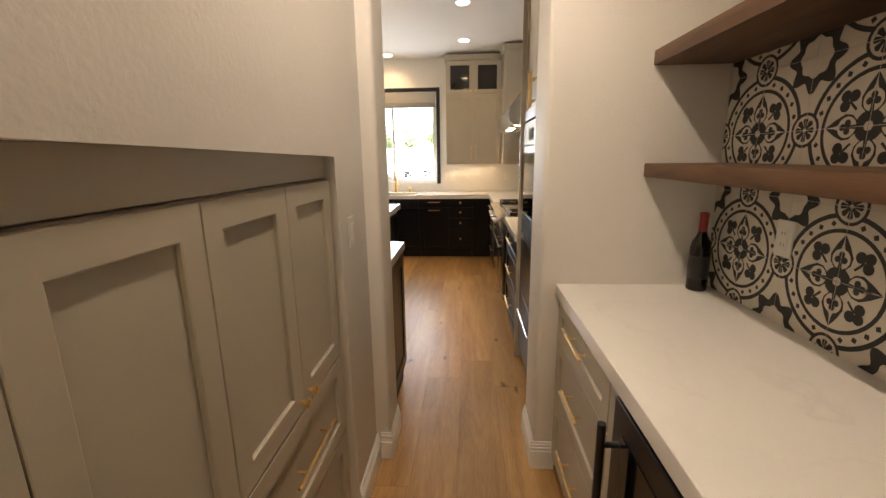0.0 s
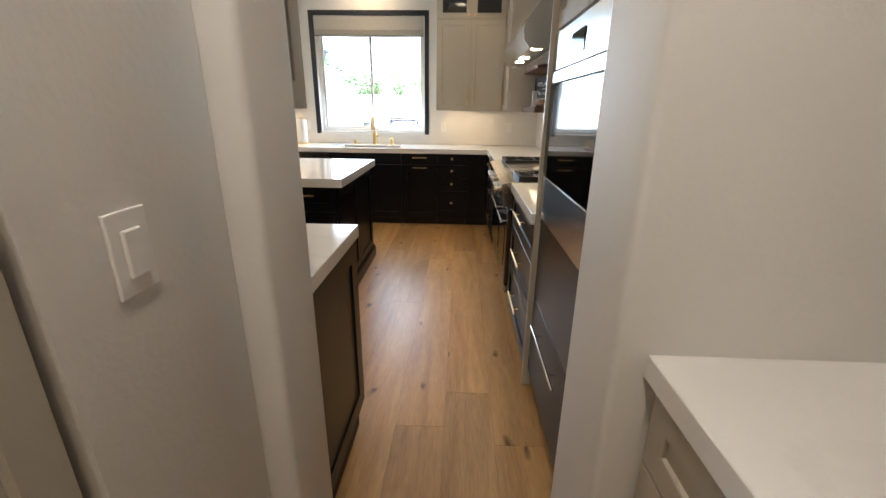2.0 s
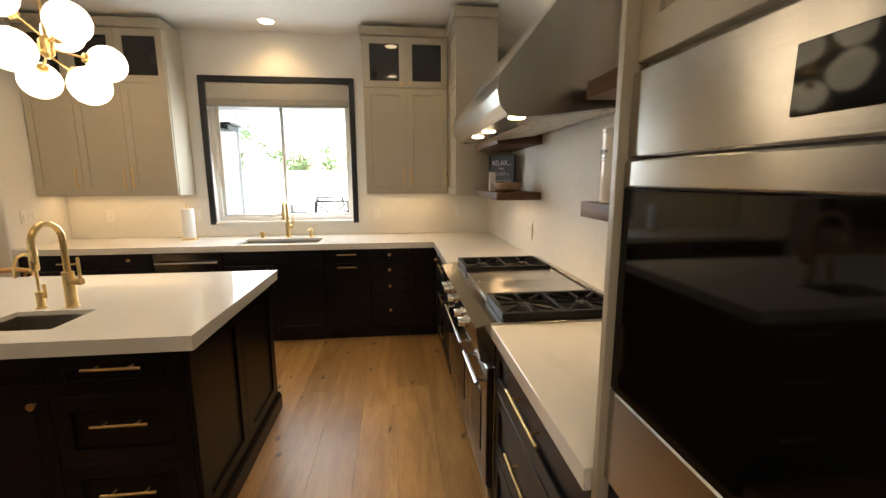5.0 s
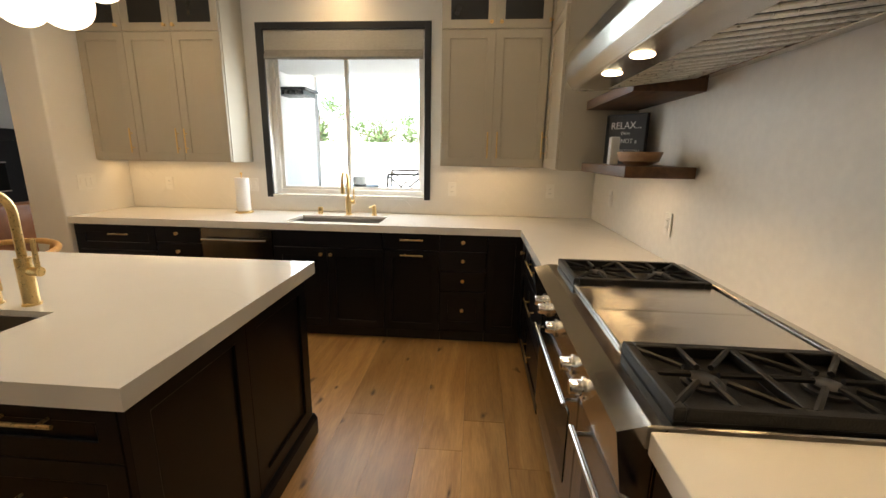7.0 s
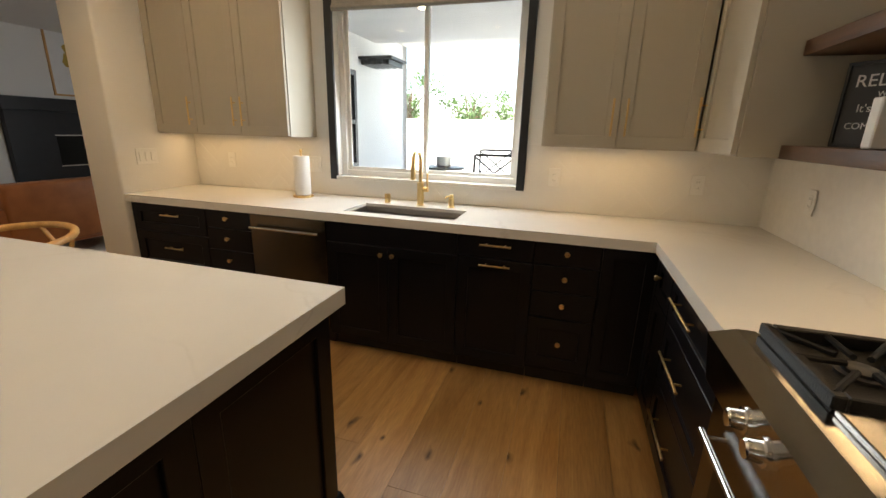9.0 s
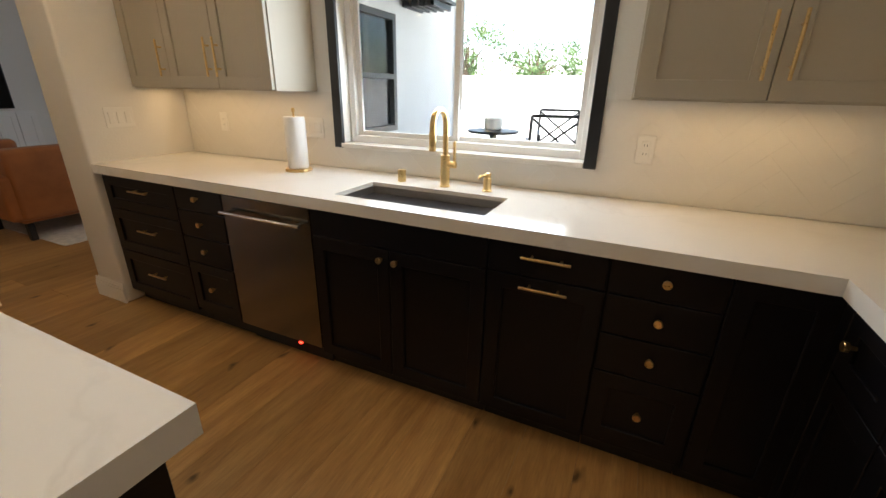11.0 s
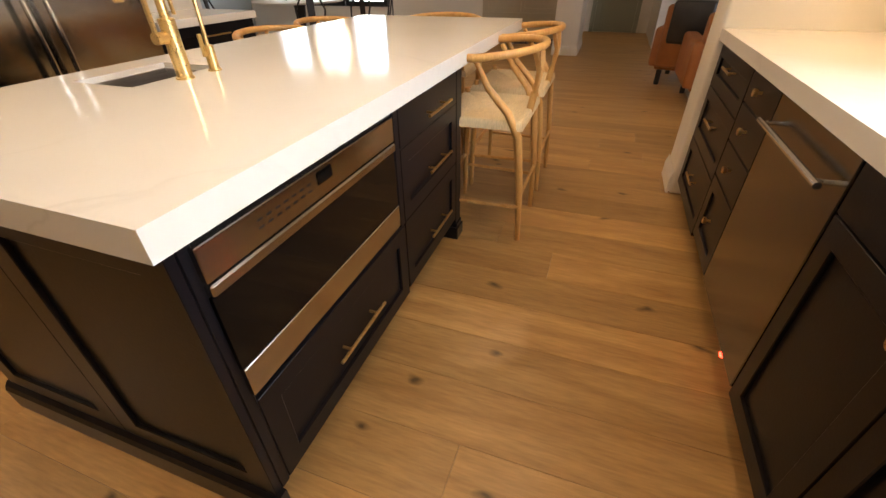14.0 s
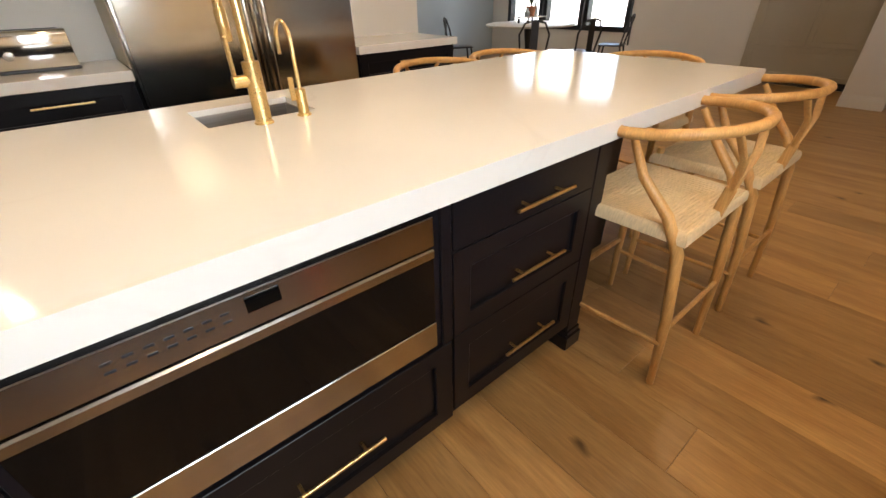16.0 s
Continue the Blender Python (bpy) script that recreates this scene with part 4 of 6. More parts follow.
part("bottom_rail", box(0.022, 0.745, -0.034, -0.012, 0.025, 0.104, 0.002), M_STEELH, mw, "brushed steel lower rail")
part("display", box(0.355, 0.412, -0.036, -0.033, 0.354, 0.384, 0.001), M_BGLASS, mw, "small black display")
for k in range(14):
    x = 0.16 + (k % 7) * 0.026
    z = 0.352 + (k // 7) * 0.016
    part("key_mark", box(x, x + 0.014, -0.0348, -0.0338, z, z + 0.004, 0), M_GUN, mw)
sink("island_sink", "small square undermount bar sink", -0.285, 6.735, 0.306, 0.236, 0.18)
faucet("bar_faucet", "brushed brass gooseneck island faucet", -0.262, 6.915, 0, 0.385, 0.16)
flt = thing("filter_faucet", "slim brushed brass filtered water faucet", "faucet", -0.385, 6.91, CT1)
part("base", lathe(bmesh.new(), [(0.021, 0), (0.021, 0.005), (0.016, 0.007), (0.016, 0.075), (0.007, 0.078)]), M_BRASS, flt, "", True)
q = 0.05
part("neck", tube(bmesh.new(), [(0, 0, 0.07), (0, 0, 0.2)] + [(0, -q + q * math.cos(radians(a)), 0.2 + q * math.sin(radians(a))) for a in range(20, 181, 20)] + [(0, -0.1, 0.16)], 0.006, 10), M_BRASS, flt, "", True)
part("lever", box(0.015, 0.03, -0.004, 0.004, 0.045, 0.11, 0.002), M_BRASS, flt)


# ---- wishbone counter stools ----
def make_stool(x, y, rz):
    """Front towards local +y; bent rail, Y-shaped splat, woven seat."""
    s = thing("counter_stool", "pale oak wishbone counter stool with woven paper-cord seat", "stool", x, y, 0, rz, "stools round the island")
    for sx in (-1, 1):
        # rear leg sweeps up to carry the rail
        pts = [(sx * 0.192, -0.217, 0.002), (sx * 0.204, -0.205, 0.3), (sx * 0.222, -0.18, 0.55), (sx * 0.238, -0.13, 0.66), (sx * 0.25, -0.04, 0.76), (sx * 0.235, 0.02, 0.86)]
        part("rear_leg", tube(bmesh.new(), pts, [0.013, 0.017, 0.019, 0.018, 0.015, 0.011], 10), M_STOOL, s, "", True)
        part("front_leg", tube(bmesh.new(), [(sx * 0.235, 0.2, 0.002), (sx * 0.225, 0.195, 0.35), (sx * 0.215, 0.19, 0.645)], [0.012, 0.017, 0.015], 10), M_STOOL, s, "", True)
        part("side_stretcher", tube(bmesh.new(), [(sx * 0.212, -0.212, 0.2), (sx * 0.23, 0.198, 0.2)], 0.009, 8), M_STOOL, s, "", True)
        part("side_rail", tube(bmesh.new(), [(sx * 0.22, -0.18, 0.6), (sx * 0.22, 0.19, 0.6)], 0.013, 8), M_STOOL, s, "", True)
    part("front_stretcher", tube(bmesh.new(), [(-0.23, 0.198, 0.26), (0.23, 0.198, 0.26)], 0.012, 8), M_STOOL, s, "", True)
    part("rear_stretcher", tube(bmesh.new(), [(-0.212, -0.212, 0.26), (0.212, -0.212, 0.26)], 0.009, 8), M_STOOL, s, "", True)
    rail_pts = [(0.275 * math.cos(radians(a)), 0.02 + 0.25 * math.sin(radians(a)), 0.878 + 0.025 * max(0, -math.sin(radians(a)))) for a in range(-200, 21, 10)]
    part("bent_rail", tube(bmesh.new(), rail_pts, [0.012] + [0.0165] * (len(rail_pts) - 2) + [0.012], 12), M_STOOL, s, "", True)
    bm = bmesh.new()
    tube(bm, [(0, -0.185, 0.605), (0, -0.2, 0.7)], 0.017, 8, False, 0.5)
    tube(bm, [(0, -0.2, 0.69), (0.05, -0.218, 0.8), (0.11, -0.2, 0.89)], 0.012, 8, False, 0.6)
    tube(bm, [(0, -0.2, 0.69), (-0.05, -0.218, 0.8), (-0.11, -0.2, 0.89)], 0.012, 8, False, 0.6)
    part("splat", bm, M_STOOL, s, "Y-shaped wishbone splat", True)
    bm = bmesh.new()
    # one woven sheet: square rings of cord dipping to the centre over a rounded rim
    rim = [(-0.24, -0.2), (0.24, -0.2), (0.25, 0.215), (-0.25, 0.215)]
    rows = [(0.0, 0.585), (0.0, 0.604), (0.02, 0.618), (0.05, 0.623)]
    for k in range(14):
        f = 0.07 + 0.9 * k / 14
        rows += [(f, 0.6215 - 0.02 * f), (f + 0.01, 0.625 - 0.02 * f), (f + 0.05, 0.625 - 0.02 * f)]
    rings = [[bm.verts.new((x * (1 - f), 0.0075 * f + y * (1 - f), z)) for x, y in rim] for f, z in rows]
    for A, B in zip(rings, rings[1:]):
        for k in range(4):
            bm.faces.new((A[k], A[(k + 1) % 4], B[(k + 1) % 4], B[k]))
    bm.faces.new(rings[0])
    bm.faces.new(rings[-1])
    part("seat", bm, M_CORD, s, "woven paper-cord seat", True)
    return s


stool = make_stool(-1.293, 7.632, 180)
copy_thing(stool, pose(-1.9, 7.632, 0, 0, 0, 180))
copy_thing(stool, pose(-1.36, 6.43, 0, 0, 0, 0))
copy_thing(stool, pose(-1.88, 6.43, 0, 0, 0, 0))
copy_thing(stool, pose(-2.22, 7.03, 0, 0, 0, -90))

# ---- globe chandeliers ----
def chandelier(x, y, z, n, label):
    c = thing("chandelier", label, "chandelier", x, y, z)
    part("stem", tube(bmesh.new(), [(0, 0, 0), (0, 0, CEIL - z - 0.02)], 0.008, 8), M_BRASS, c, "", True)
    part("canopy", lathe(bmesh.new(), [(0.07, CEIL - z - 0.025), (0.07, CEIL - z - 0.002), (0.02, CEIL - z - 0.001)]), M_BRASS, c, "", True)
    part("hub", lathe(bmesh.new(), [(0.012, -0.05), (0.03, -0.03), (0.03, 0.03), (0.012, 0.05)], 0, 0, 14), M_BRASS, c, "", True)
    for i in range(n):
        a = i * 2.399
        h = -0.17 + 0.34 * i / (n - 1)
        r = 0.235 * math.sqrt(max(0.2, 1 - (h / 0.24) ** 2))
        p = Vector((r * math.cos(a), r * math.sin(a), h))
        part("arm", tube(bmesh.new(), [(0, 0, h * 0.2), tuple(p * 0.75)], 0.005, 6), M_BRASS, c, "", True)
        bm = bmesh.new()
        bmesh.ops.create_uvsphere(bm, u_segments=20, v_segments=14, radius=0.088, matrix=Matrix.Translation(p))
        part("globe", bm, M_GLOBE, c, "lit opal glass globe", True)
        bm = bmesh.new()
        d = p.normalized()
        tube(bm, [tuple(p - d * 0.1), tuple(p - d * 0.076)], 0.024, 10)
        part("collar", bm, M_BRASS, c, "", True)


chandelier(-0.41, 7.2, 2.09, 8, "brass chandelier with a cluster of lit opal globes")
chandelier(-6.0, 3.7, 1.75, 11, "brass dining chandelier with lit opal globes")

# ---- recessed lights ----
def can_light(x, y, watts=24, z=CEIL, color=WARM):
    c = thing("recessed_light", "round lit recessed ceiling light with a white trim", "ceiling light", x, y, z, 0, "recessed ceiling lights")
    bm = bmesh.new()
    lathe(bm, [(0.083, -0.002), (0.083, -0.006), (0.066, -0.008), (0.062, -0.004)], 0, 0, 24)
    part("trim", bm, M_TRIM, c, "white ring trim", True)
    part("lens", lathe(bmesh.new(), [(0.06, -0.0085), (0.058, -0.011), (0.02, -0.012)], 0, 0, 20), M_BULB, c, "glowing lens", True)
    spot_lamp(x, y, z - 0.016, watts, color)


for x, y, watts in ((1.18, 8.34, 15), (0.1, 9.0, 28), (1.18, 7.04, 9), (1.18, 5.75, 9), (-0.1, 5.9, 34), (-1.6, 5.9, 30)):
    can_light(x, y, watts)
can_light(-1.1, 8.15, 62)
# unseen light added for the stool floor, sited to keep its reflection hidden
can_light(-2.9, 7.35, 72)
can_light(1.15, 2.3, 34, CEIL, (1.0, 0.79, 0.52))
can_light(1.15, 3.8, 96, CEIL, (1.0, 0.87, 0.7))
# added light: no fitting known in the hall, it brightens the dark door
can_light(-8.5, 8.1, 25)
for x, y in ((-3.6, 6.3), (-5.6, 6.3), (-3.8, 2.6)):
    can_light(x, y, 20)
for x, y in ((-0.6, 11.2), (0.9, 11.2)):
    can_light(x, y, 5, 2.68)

# strips under the upper cabinets
for x, y, sx, sy, w in ((1.3, 9.12, 0.7, 0.03, 0.7), (-1.33, 9.12, 1.1, 0.03, 1.1)):
    area_lamp("under_cabinet_strip", look((x, y, 1.325), (x, y + 0.0001, 0)), sx, sy, w, WARM)
area_lamp("under_cabinet_strip", look((2.0, 8.0, 1.325), (2.0, 8.0001, 0)), 0.03, 0.6, 0.45, WARM)
area_lamp("under_cabinet_strip", look((2.0, 6.0, 1.325), (2.0, 6.0001, 0)), 0.03, 0.6, 0.45, WARM)

# ---- south run: counters, fridge, uppers ----
YS = 5.39
pen = cabinet("base_cabinet", "black base cabinet with brass pulls", 0.795, YS - 0.04, 180, 0.92, 0.575, 0.1, 0.861, M_DARK,
        [("drawer", 0.06, 0.9, lo, hi, [("h", 0.6, (lo + hi) / 2 + 0.03, 0.25)]) for lo, hi in ((0.66, 0.86), (0.39, 0.658), (0.105, 0.388))])
d = part("end_panel", shaker(0.0, 0.57, 0.1, 0.858, 0.075, 0.014), M_DARK, pen)
d.matrix_local = pen.matrix_local.inverted() @ pose(0.7965, 4.778, 0, 0, 0, 90)
structure("countertop", box(-0.13, 0.815, 4.772, YS, CT0, CT1, 0.002), M_QUARTZ, "white quartz countertop end")
cabinet("base_cabinet", "black base cabinet with a brass pull", -1.46, YS - 0.04, 180, 0.88, 0.6, 0.1, 0.861, M_DARK,
        [("drawer", 0.01, 0.87, lo, hi, [("h", 0.45, (lo + hi) / 2 + 0.03, 0.25)]) for lo, hi in ((0.66, 0.86), (0.39, 0.658), (0.105, 0.388))])
structure("countertop", box(-2.36, -1.455, 4.752, YS, CT0, CT1, 0.002), M_QUARTZ, "white quartz countertop beside the fridge")
uc = cabinet("upper_cabinet", "greige shaker upper cabinet above the counter end", 0.722, 5.13, 180, 0.86, 0.35, 1.36, 2.745, M_GREIGE,
             [("door", 0.002, 0.44, 1.366, 2.74, [("v", 0.4, 1.5, 0.19)]), ("door", 0.442, 0.858, 1.366, 2.74, [("v", 0.48, 1.5, 0.19)])], False)
d = part("end_panel", shaker(0.0, 0.355, 1.36, 2.745, 0.075, 0.016), M_GREIGE, uc)
d.matrix_local = uc.matrix_local.inverted() @ pose(0.7235, 4.776, 0, 0, 0, 90)
fr = thing("refrigerator", "wide built-in stainless steel side-by-side refrigerator", "refrigerator", -0.14, 5.36, 0, 180)
part("body", box(0.0, 1.3, 0.0, 0.6, 0.08, 2.13, 0.002), M_FRIDGE, fr)
for a, b, hx in ((0.01, 0.645, 0.6), (0.655, 1.29, 0.7)):
    d = part("door", box(a, b, -0.04, -0.001, 0.14, 1.9, 0.004), M_FRIDGE, fr, "brushed steel door")
    bm = bmesh.new()
    tube(bm, [(hx, -0.1, 0.45), (hx, -0.1, 1.75)], 0.014, 14)
    for z in (0.55, 1.65):
        tube(bm, [(hx, -0.04, z), (hx, -0.1, z)], 0.009, 8)
    part("handle", bm, M_CHROME, d, "long tubular steel handle", True)
part("grille", box(0.01, 1.29, -0.03, -0.001, 1.905, 2.12, 0.003), M_FRIDGE, fr, "steel top grille")
part("toe_kick", box(0.02, 1.28, 0.05, 0.5, 0.003, 0.079, 0), M_TOE, fr)
structure("trim", box(-1.445, -1.441, 4.76, 5.34, 0.003, 2.745, 0), M_GREIGE, "greige fridge side panel")
structure("trim", box(-0.139, -0.133, 4.76, 5.34, 0.915, 2.745, 0), M_GREIGE, "greige fridge side panel")
cabinet("upper_cabinet", "greige cabinet above the refrigerator", -0.14, 5.34, 180, 1.3, 0.58, 2.14, 2.745, M_GREIGE, [("door", 0.002, 0.649, 2.146, 2.74, []), ("door", 0.651, 1.298, 2.146, 2.74, [])], False)
ts = thing("toaster", "polished steel two-slot toaster", "toaster", 0.22, 5.0, CT1, 180)
bm = bmesh.new()
prism(bm, [(-0.09, 0.015), (0.09, 0.015), (0.09, 0.17), (0.075, 0.19), (-0.075, 0.19), (-0.09, 0.17)], 0, -0.16, 0.16, 0.006)
part("body", bm, M_CHROME, ts, "polished steel shell", True)
part("base", box(-0.165, 0.165, -0.095, 0.095, 0.0, 0.016, 0.004), M_BLACK, ts)
for y in (-0.035, 0.035):
    part("slot", box(-0.13, 0.13, y - 0.012, y + 0.012, 0.189, 0.1915, 0), M_BLACK, ts)
part("dial", tube(bmesh.new(), [(-0.1, -0.09, 0.08), (-0.1, -0.11, 0.08)], 0.02, 16), M_CHROME, ts, "", True)

# ---- pantry cabinets ----
# niche on the west side: doors over drawers, filler board on top
lc = cabinet("pantry_cabinet", "greige built-in pantry cabinet with doors over drawers", 0.738, 1.95, 90, 2.21, 0.6, 0.1, 1.385, M_GREIGE,
             [f for i in range(6) for f in (
                 ("door", 2.205 - (i + 1) * 0.345, 2.205 - i * 0.345, 0.752, 1.383, [("k", 2.205 - i * 0.345 - 0.312 if i % 2 == 0 else 2.205 - (i + 1) * 0.345 + 0.312, 0.79)]),)] +
             [("drawer", 2.205 - (i + 1) * 0.69, 2.205 - i * 0.69, lo, hi, [("h", 2.205 - (i + 0.5) * 0.69, (lo + hi) / 2 + 0.02, 0.3)]) for i in range(3) for lo, hi in ((0.44, 0.748), (0.105, 0.437))])
structure("trim", box(0.6, 0.745, 1.9, 4.163, 1.388, 1.476, 0.002), M_GREIGE, "greige filler board under the niche edge")
# east side
XP = 1.631
cabinet("base_cabinet", "greige three-drawer pantry base cabinet with brass pulls", XP, 4.495, -90, 0.74, 0.59, 0.1, CT0 - 0.001, M_GREIGE,
        [("drawer", 0.03, 0.68, lo, hi, [("h", 0.38, (lo + hi) / 2 + 0.03, 0.2)]) for lo, hi in ((0.69, 0.86), (0.4, 0.687), (0.105, 0.397))] + [("panel", 0.682, 0.744, 0.105, 0.86, [])])
wf = thing("beverage_fridge", "under-counter beverage fridge with a dark wood-framed door", "beverage fridge", XP, 3.753, 0, -90)
part("body", box(0.002, 0.6, 0.0, 0.57, 0.06, CT0 - 0.003, 0), M_BLACK, wf)
d = part("door", box(0.004, 0.598, -0.03, -0.001, 0.09, 0.85, 0.003), M_DARK, wf, "dark framed door")
part("glass", box(0.07, 0.53, -0.033, -0.028, 0.16, 0.78, 0.001), M_BGLASS, d, "dark glass")
bm = bmesh.new()
tube(bm, [(0.05, -0.075, 0.3), (0.05, -0.075, 0.8)], 0.011, 12)
for z in (0.36, 0.74):
    tube(bm, [(0.05, -0.03, z), (0.05, -0.075, z)], 0.008, 8)
part("handle", bm, M_GUN, d, "dark steel tube handle", True)
cabinet("base_cabinet", "greige pantry base cabinet", XP, 3.15, -90, 1.23, 0.59, 0.1, CT0 - 0.001, M_GREIGE, [("door", 0.003, 0.61, 0.105, 0.86, [("v", 0.57, 0.7, 0.19)]), ("door", 0.615, 1.225, 0.105, 0.86, [("v", 0.65, 0.7, 0.19)])])
structure("countertop", box(1.601, 2.226, 1.905, 4.498, CT0, CT1, 0.002), M_QUARTZ, "white quartz pantry countertop with faint veins")
bt = thing("wine_bottle", "dark wine bottle with a burgundy foil neck", "bottle", 2.148, 4.435, CT1)
part("glass", lathe(bmesh.new(), [(0.034, 0), (0.0375, 0.004), (0.0375, 0.17), (0.033, 0.195), (0.018, 0.225), (0.0145, 0.24), (0.0145, 0.25)]), M_BOTTLE, bt, "", True)
part("foil", lathe(bmesh.new(), [(0.0152, 0.235), (0.0152, 0.295), (0.0162, 0.297), (0.0162, 0.312), (0.013, 0.307)]), M_RED, bt, "burgundy foil capsule", True)
part("label", lathe(bmesh.new(), [(0.0378, 0.05), (0.0379, 0.052), (0.0379, 0.14), (0.0378, 0.142)], 0, 0, 24), M_INK, bt, "black paper label", True)


def wall_plate(m, label, toggles=1, outlet=False):
    p = thing("wall_plate", label, "outlet" if outlet else "light switch")
    p.matrix_world = m
    w = 0.07 + 0.046 * (toggles - 1)
    part("plate", box(-w / 2, w / 2, -0.006, -0.0005, -0.058, 0.058, 0.002, 2), M_PLASTIC, p)
    for i in range(toggles):
        x = (i - (toggles - 1) / 2) * 0.046
        if outlet:
            r = part("socket", box(x - 0.017, x + 0.017, -0.0085, -0.005, -0.034, 0.034, 0.001), M_PLASTIC, p)
            for z in (-0.018, 0.018):
                for dx in (-0.006, 0.006):
                    part("slot", box(x + dx - 0.001, x + dx + 0.001, -0.0089, -0.008, z - 0.004, z + 0.004, 0), M_GUN, r)
        else:
            part("rocker", box(x - 0.016, x + 0.016, -0.011, -0.005, -0.033, 0.033, 0.002), M_PLASTIC, p)


wall_plate(pose(0.785, 4.283, 1.18, 0, 0, 90), "white rocker light switch on the pantry wall")
wall_plate(pose(2.221, 4.109, 1.187, 0, 0, -90), "white outlet on the patterned tile", 1, True)
for x, w in ((0.998, False), (1.82, True), (-1.55, False)):
    wall_plate(pose(x, 9.282, 1.135, 0, 0, 0), "white wall outlet on the tile backsplash", 1, True)
wall_plate(pose(-0.8, 9.282, 1.135, 0, 0, 0), "white triple switch plate on the tile backsplash", 3)
wall_plate(pose(-1.925, 8.85, 1.166, 0, 0, 90), "white triple switch plate on the wall end", 3)
wall_plate(pose(2.172, 8.8, 1.13, 0, 0, -90), "white outlet on the tile backsplash", 1, True)
wall_plate(pose(2.172, 7.86, 1.1, 0, 0, -90), "white outlet beside the range", 1, True)

# ---- things on the east shelves and counter ----
def canister(x, y, r, h, text):
    c = thing("canister", "white enamel kitchen canister with a lid and black lettering", "canister", x, y, 1.3925, 0, "kitchen canisters")
    part("body", lathe(bmesh.new(), [(r * 0.97, 0), (r, 0.006), (r, h * 0.88), (r * 1.02, h * 0.885), (r * 1.02, h * 0.9), (r * 0.98, h * 0.905)], 0, 0, 36), M_CERAMIC, c, "", True)
    lid = part("lid", lathe(bmesh.new(), [(r * 1.0, h * 0.906), (r * 1.02, h * 0.93), (r * 0.9, h * 0.975), (r * 0.3, h * 0.99), (r * 0.1, h * 0.99)], 0, 0, 36), M_CERAMIC, c, "white lid", True)
    part("lid_knob", lathe(bmesh.new(), [(0.012, h * 0.99), (0.01, h * 1.01), (0.018, h * 1.03), (0.016, h * 1.05), (0.004, h * 1.055)], 0, 0, 16), M_CERAMIC, lid, "", True)
    # lettering curves round the front
    o = words("lettering", text, 0.021, Matrix.Identity(4), M_GUN, c)
    for v in o.data.vertices:
        a = radians(-186) + v.co.x / r
        v.co = ((r + 0.0008 + v.co.z) * math.cos(a), (r + 0.0008 + v.co.z) * math.sin(a), h * 0.62 + v.co.y)
    for k, wd in ((1, 0.05), (2, 0.035)):
        pts = [((r + 0.0004) * math.cos(radians(-186) + s * wd / 2 / r), (r + 0.0004) * math.sin(radians(-186) + s * wd / 2 / r), h * 0.62 - 0.012 * k) for s in (-1, -0.5, 0, 0.5, 1)]
        part("print_line", tube(bmesh.new(), pts, 0.0012, 4), M_GUN, c)


canister(1.992, 6.345, 0.074, 0.272, "FLOUR")
canister(1.985, 6.195, 0.06, 0.2, "COFFEE")
canister(1.99, 6.04, 0.07, 0.265, "SUGAR")
ar = thing("framed_drawing", "white framed line drawing leaning on the shelf", "picture", 2.06, 6.2, 1.8165, -90)
part("frame", box(-0.15, 0.15, 0.05, 0.07, 0, 0.4, 0.003), M_TRIM, ar)
part("drawing", box(-0.13, 0.13, 0.047, 0.05, 0.02, 0.38, 0), M_PAPER, ar)
bm = bmesh.new()
tube(bm, [(-0.09 + 0.012 * i, 0.046, 0.1 + 0.05 * math.sin(i * 1.3) + 0.008 * i) for i in range(16)], 0.0012, 4)
part("line", bm, M_GUN, ar)
to = thing("toaster_oven", "stainless steel countertop toaster oven with two knobs", "toaster oven", 1.892, 6.105, CT1, -90)
part("body", box(0.0, 0.44, 0.0, 0.29, 0.02, 0.325, 0.012, 2), M_STEEL, to, "", True)
part("front_frame", box(0.003, 0.437, -0.012, 0.001, 0.025, 0.32, 0.005), M_STEELH, to)
part("door", box(0.1, 0.42, -0.016, -0.011, 0.06, 0.235, 0.003), M_BGLASS, to, "black glass door")
part("display", box(0.02, 0.085, -0.015, -0.011, 0.175, 0.235, 0.002), M_BGLASS, to, "black display")
part("badge", box(0.19, 0.27, -0.014, -0.011, 0.27, 0.285, 0.001), M_CHROME, to)
for z in (0.135, 0.075):
    part("knob", tube(bmesh.new(), [(0.052, -0.012, z), (0.052, -0.014, z), (0.052, -0.04, z), (0.052, -0.043, z)], [0.026, 0.022, 0.021, 0.017], 20), M_CHROME, to, "steel knob", True)
for x in (0.03, 0.41):
    for y in (0.03, 0.26):
        part("foot", lathe(bmesh.new(), [(0.012, 0), (0.014, 0.021)], x, y, 10), M_BLACK, to)
tub = part("jug", lathe(bmesh.new(), [(0.045, 0.061), (0.048, 0.12), (0.045, 0.17), (0.03, 0.18)], 0.33, 0.02, 20), M_STEELH, to, "steel carafe behind the door", True)
# corner shelf
sg = thing("sign", "black framed sign with white lettering", "sign", 2.04, 8.24, 1.386, -55)
part("board", box(-0.125, 0.125, 0.0, 0.018, 0, 0.27, 0.002), M_INK, sg)
for a, b, lo, hi in ((-0.13, -0.12, 0, 0.275), (0.12, 0.13, 0, 0.275), (-0.12, 0.12, 0.265, 0.275), (-0.12, 0.12, 0, 0.01)):
    part("frame", box(a, b, -0.006, 0.018, lo, hi, 0.001), M_BLACK, sg)
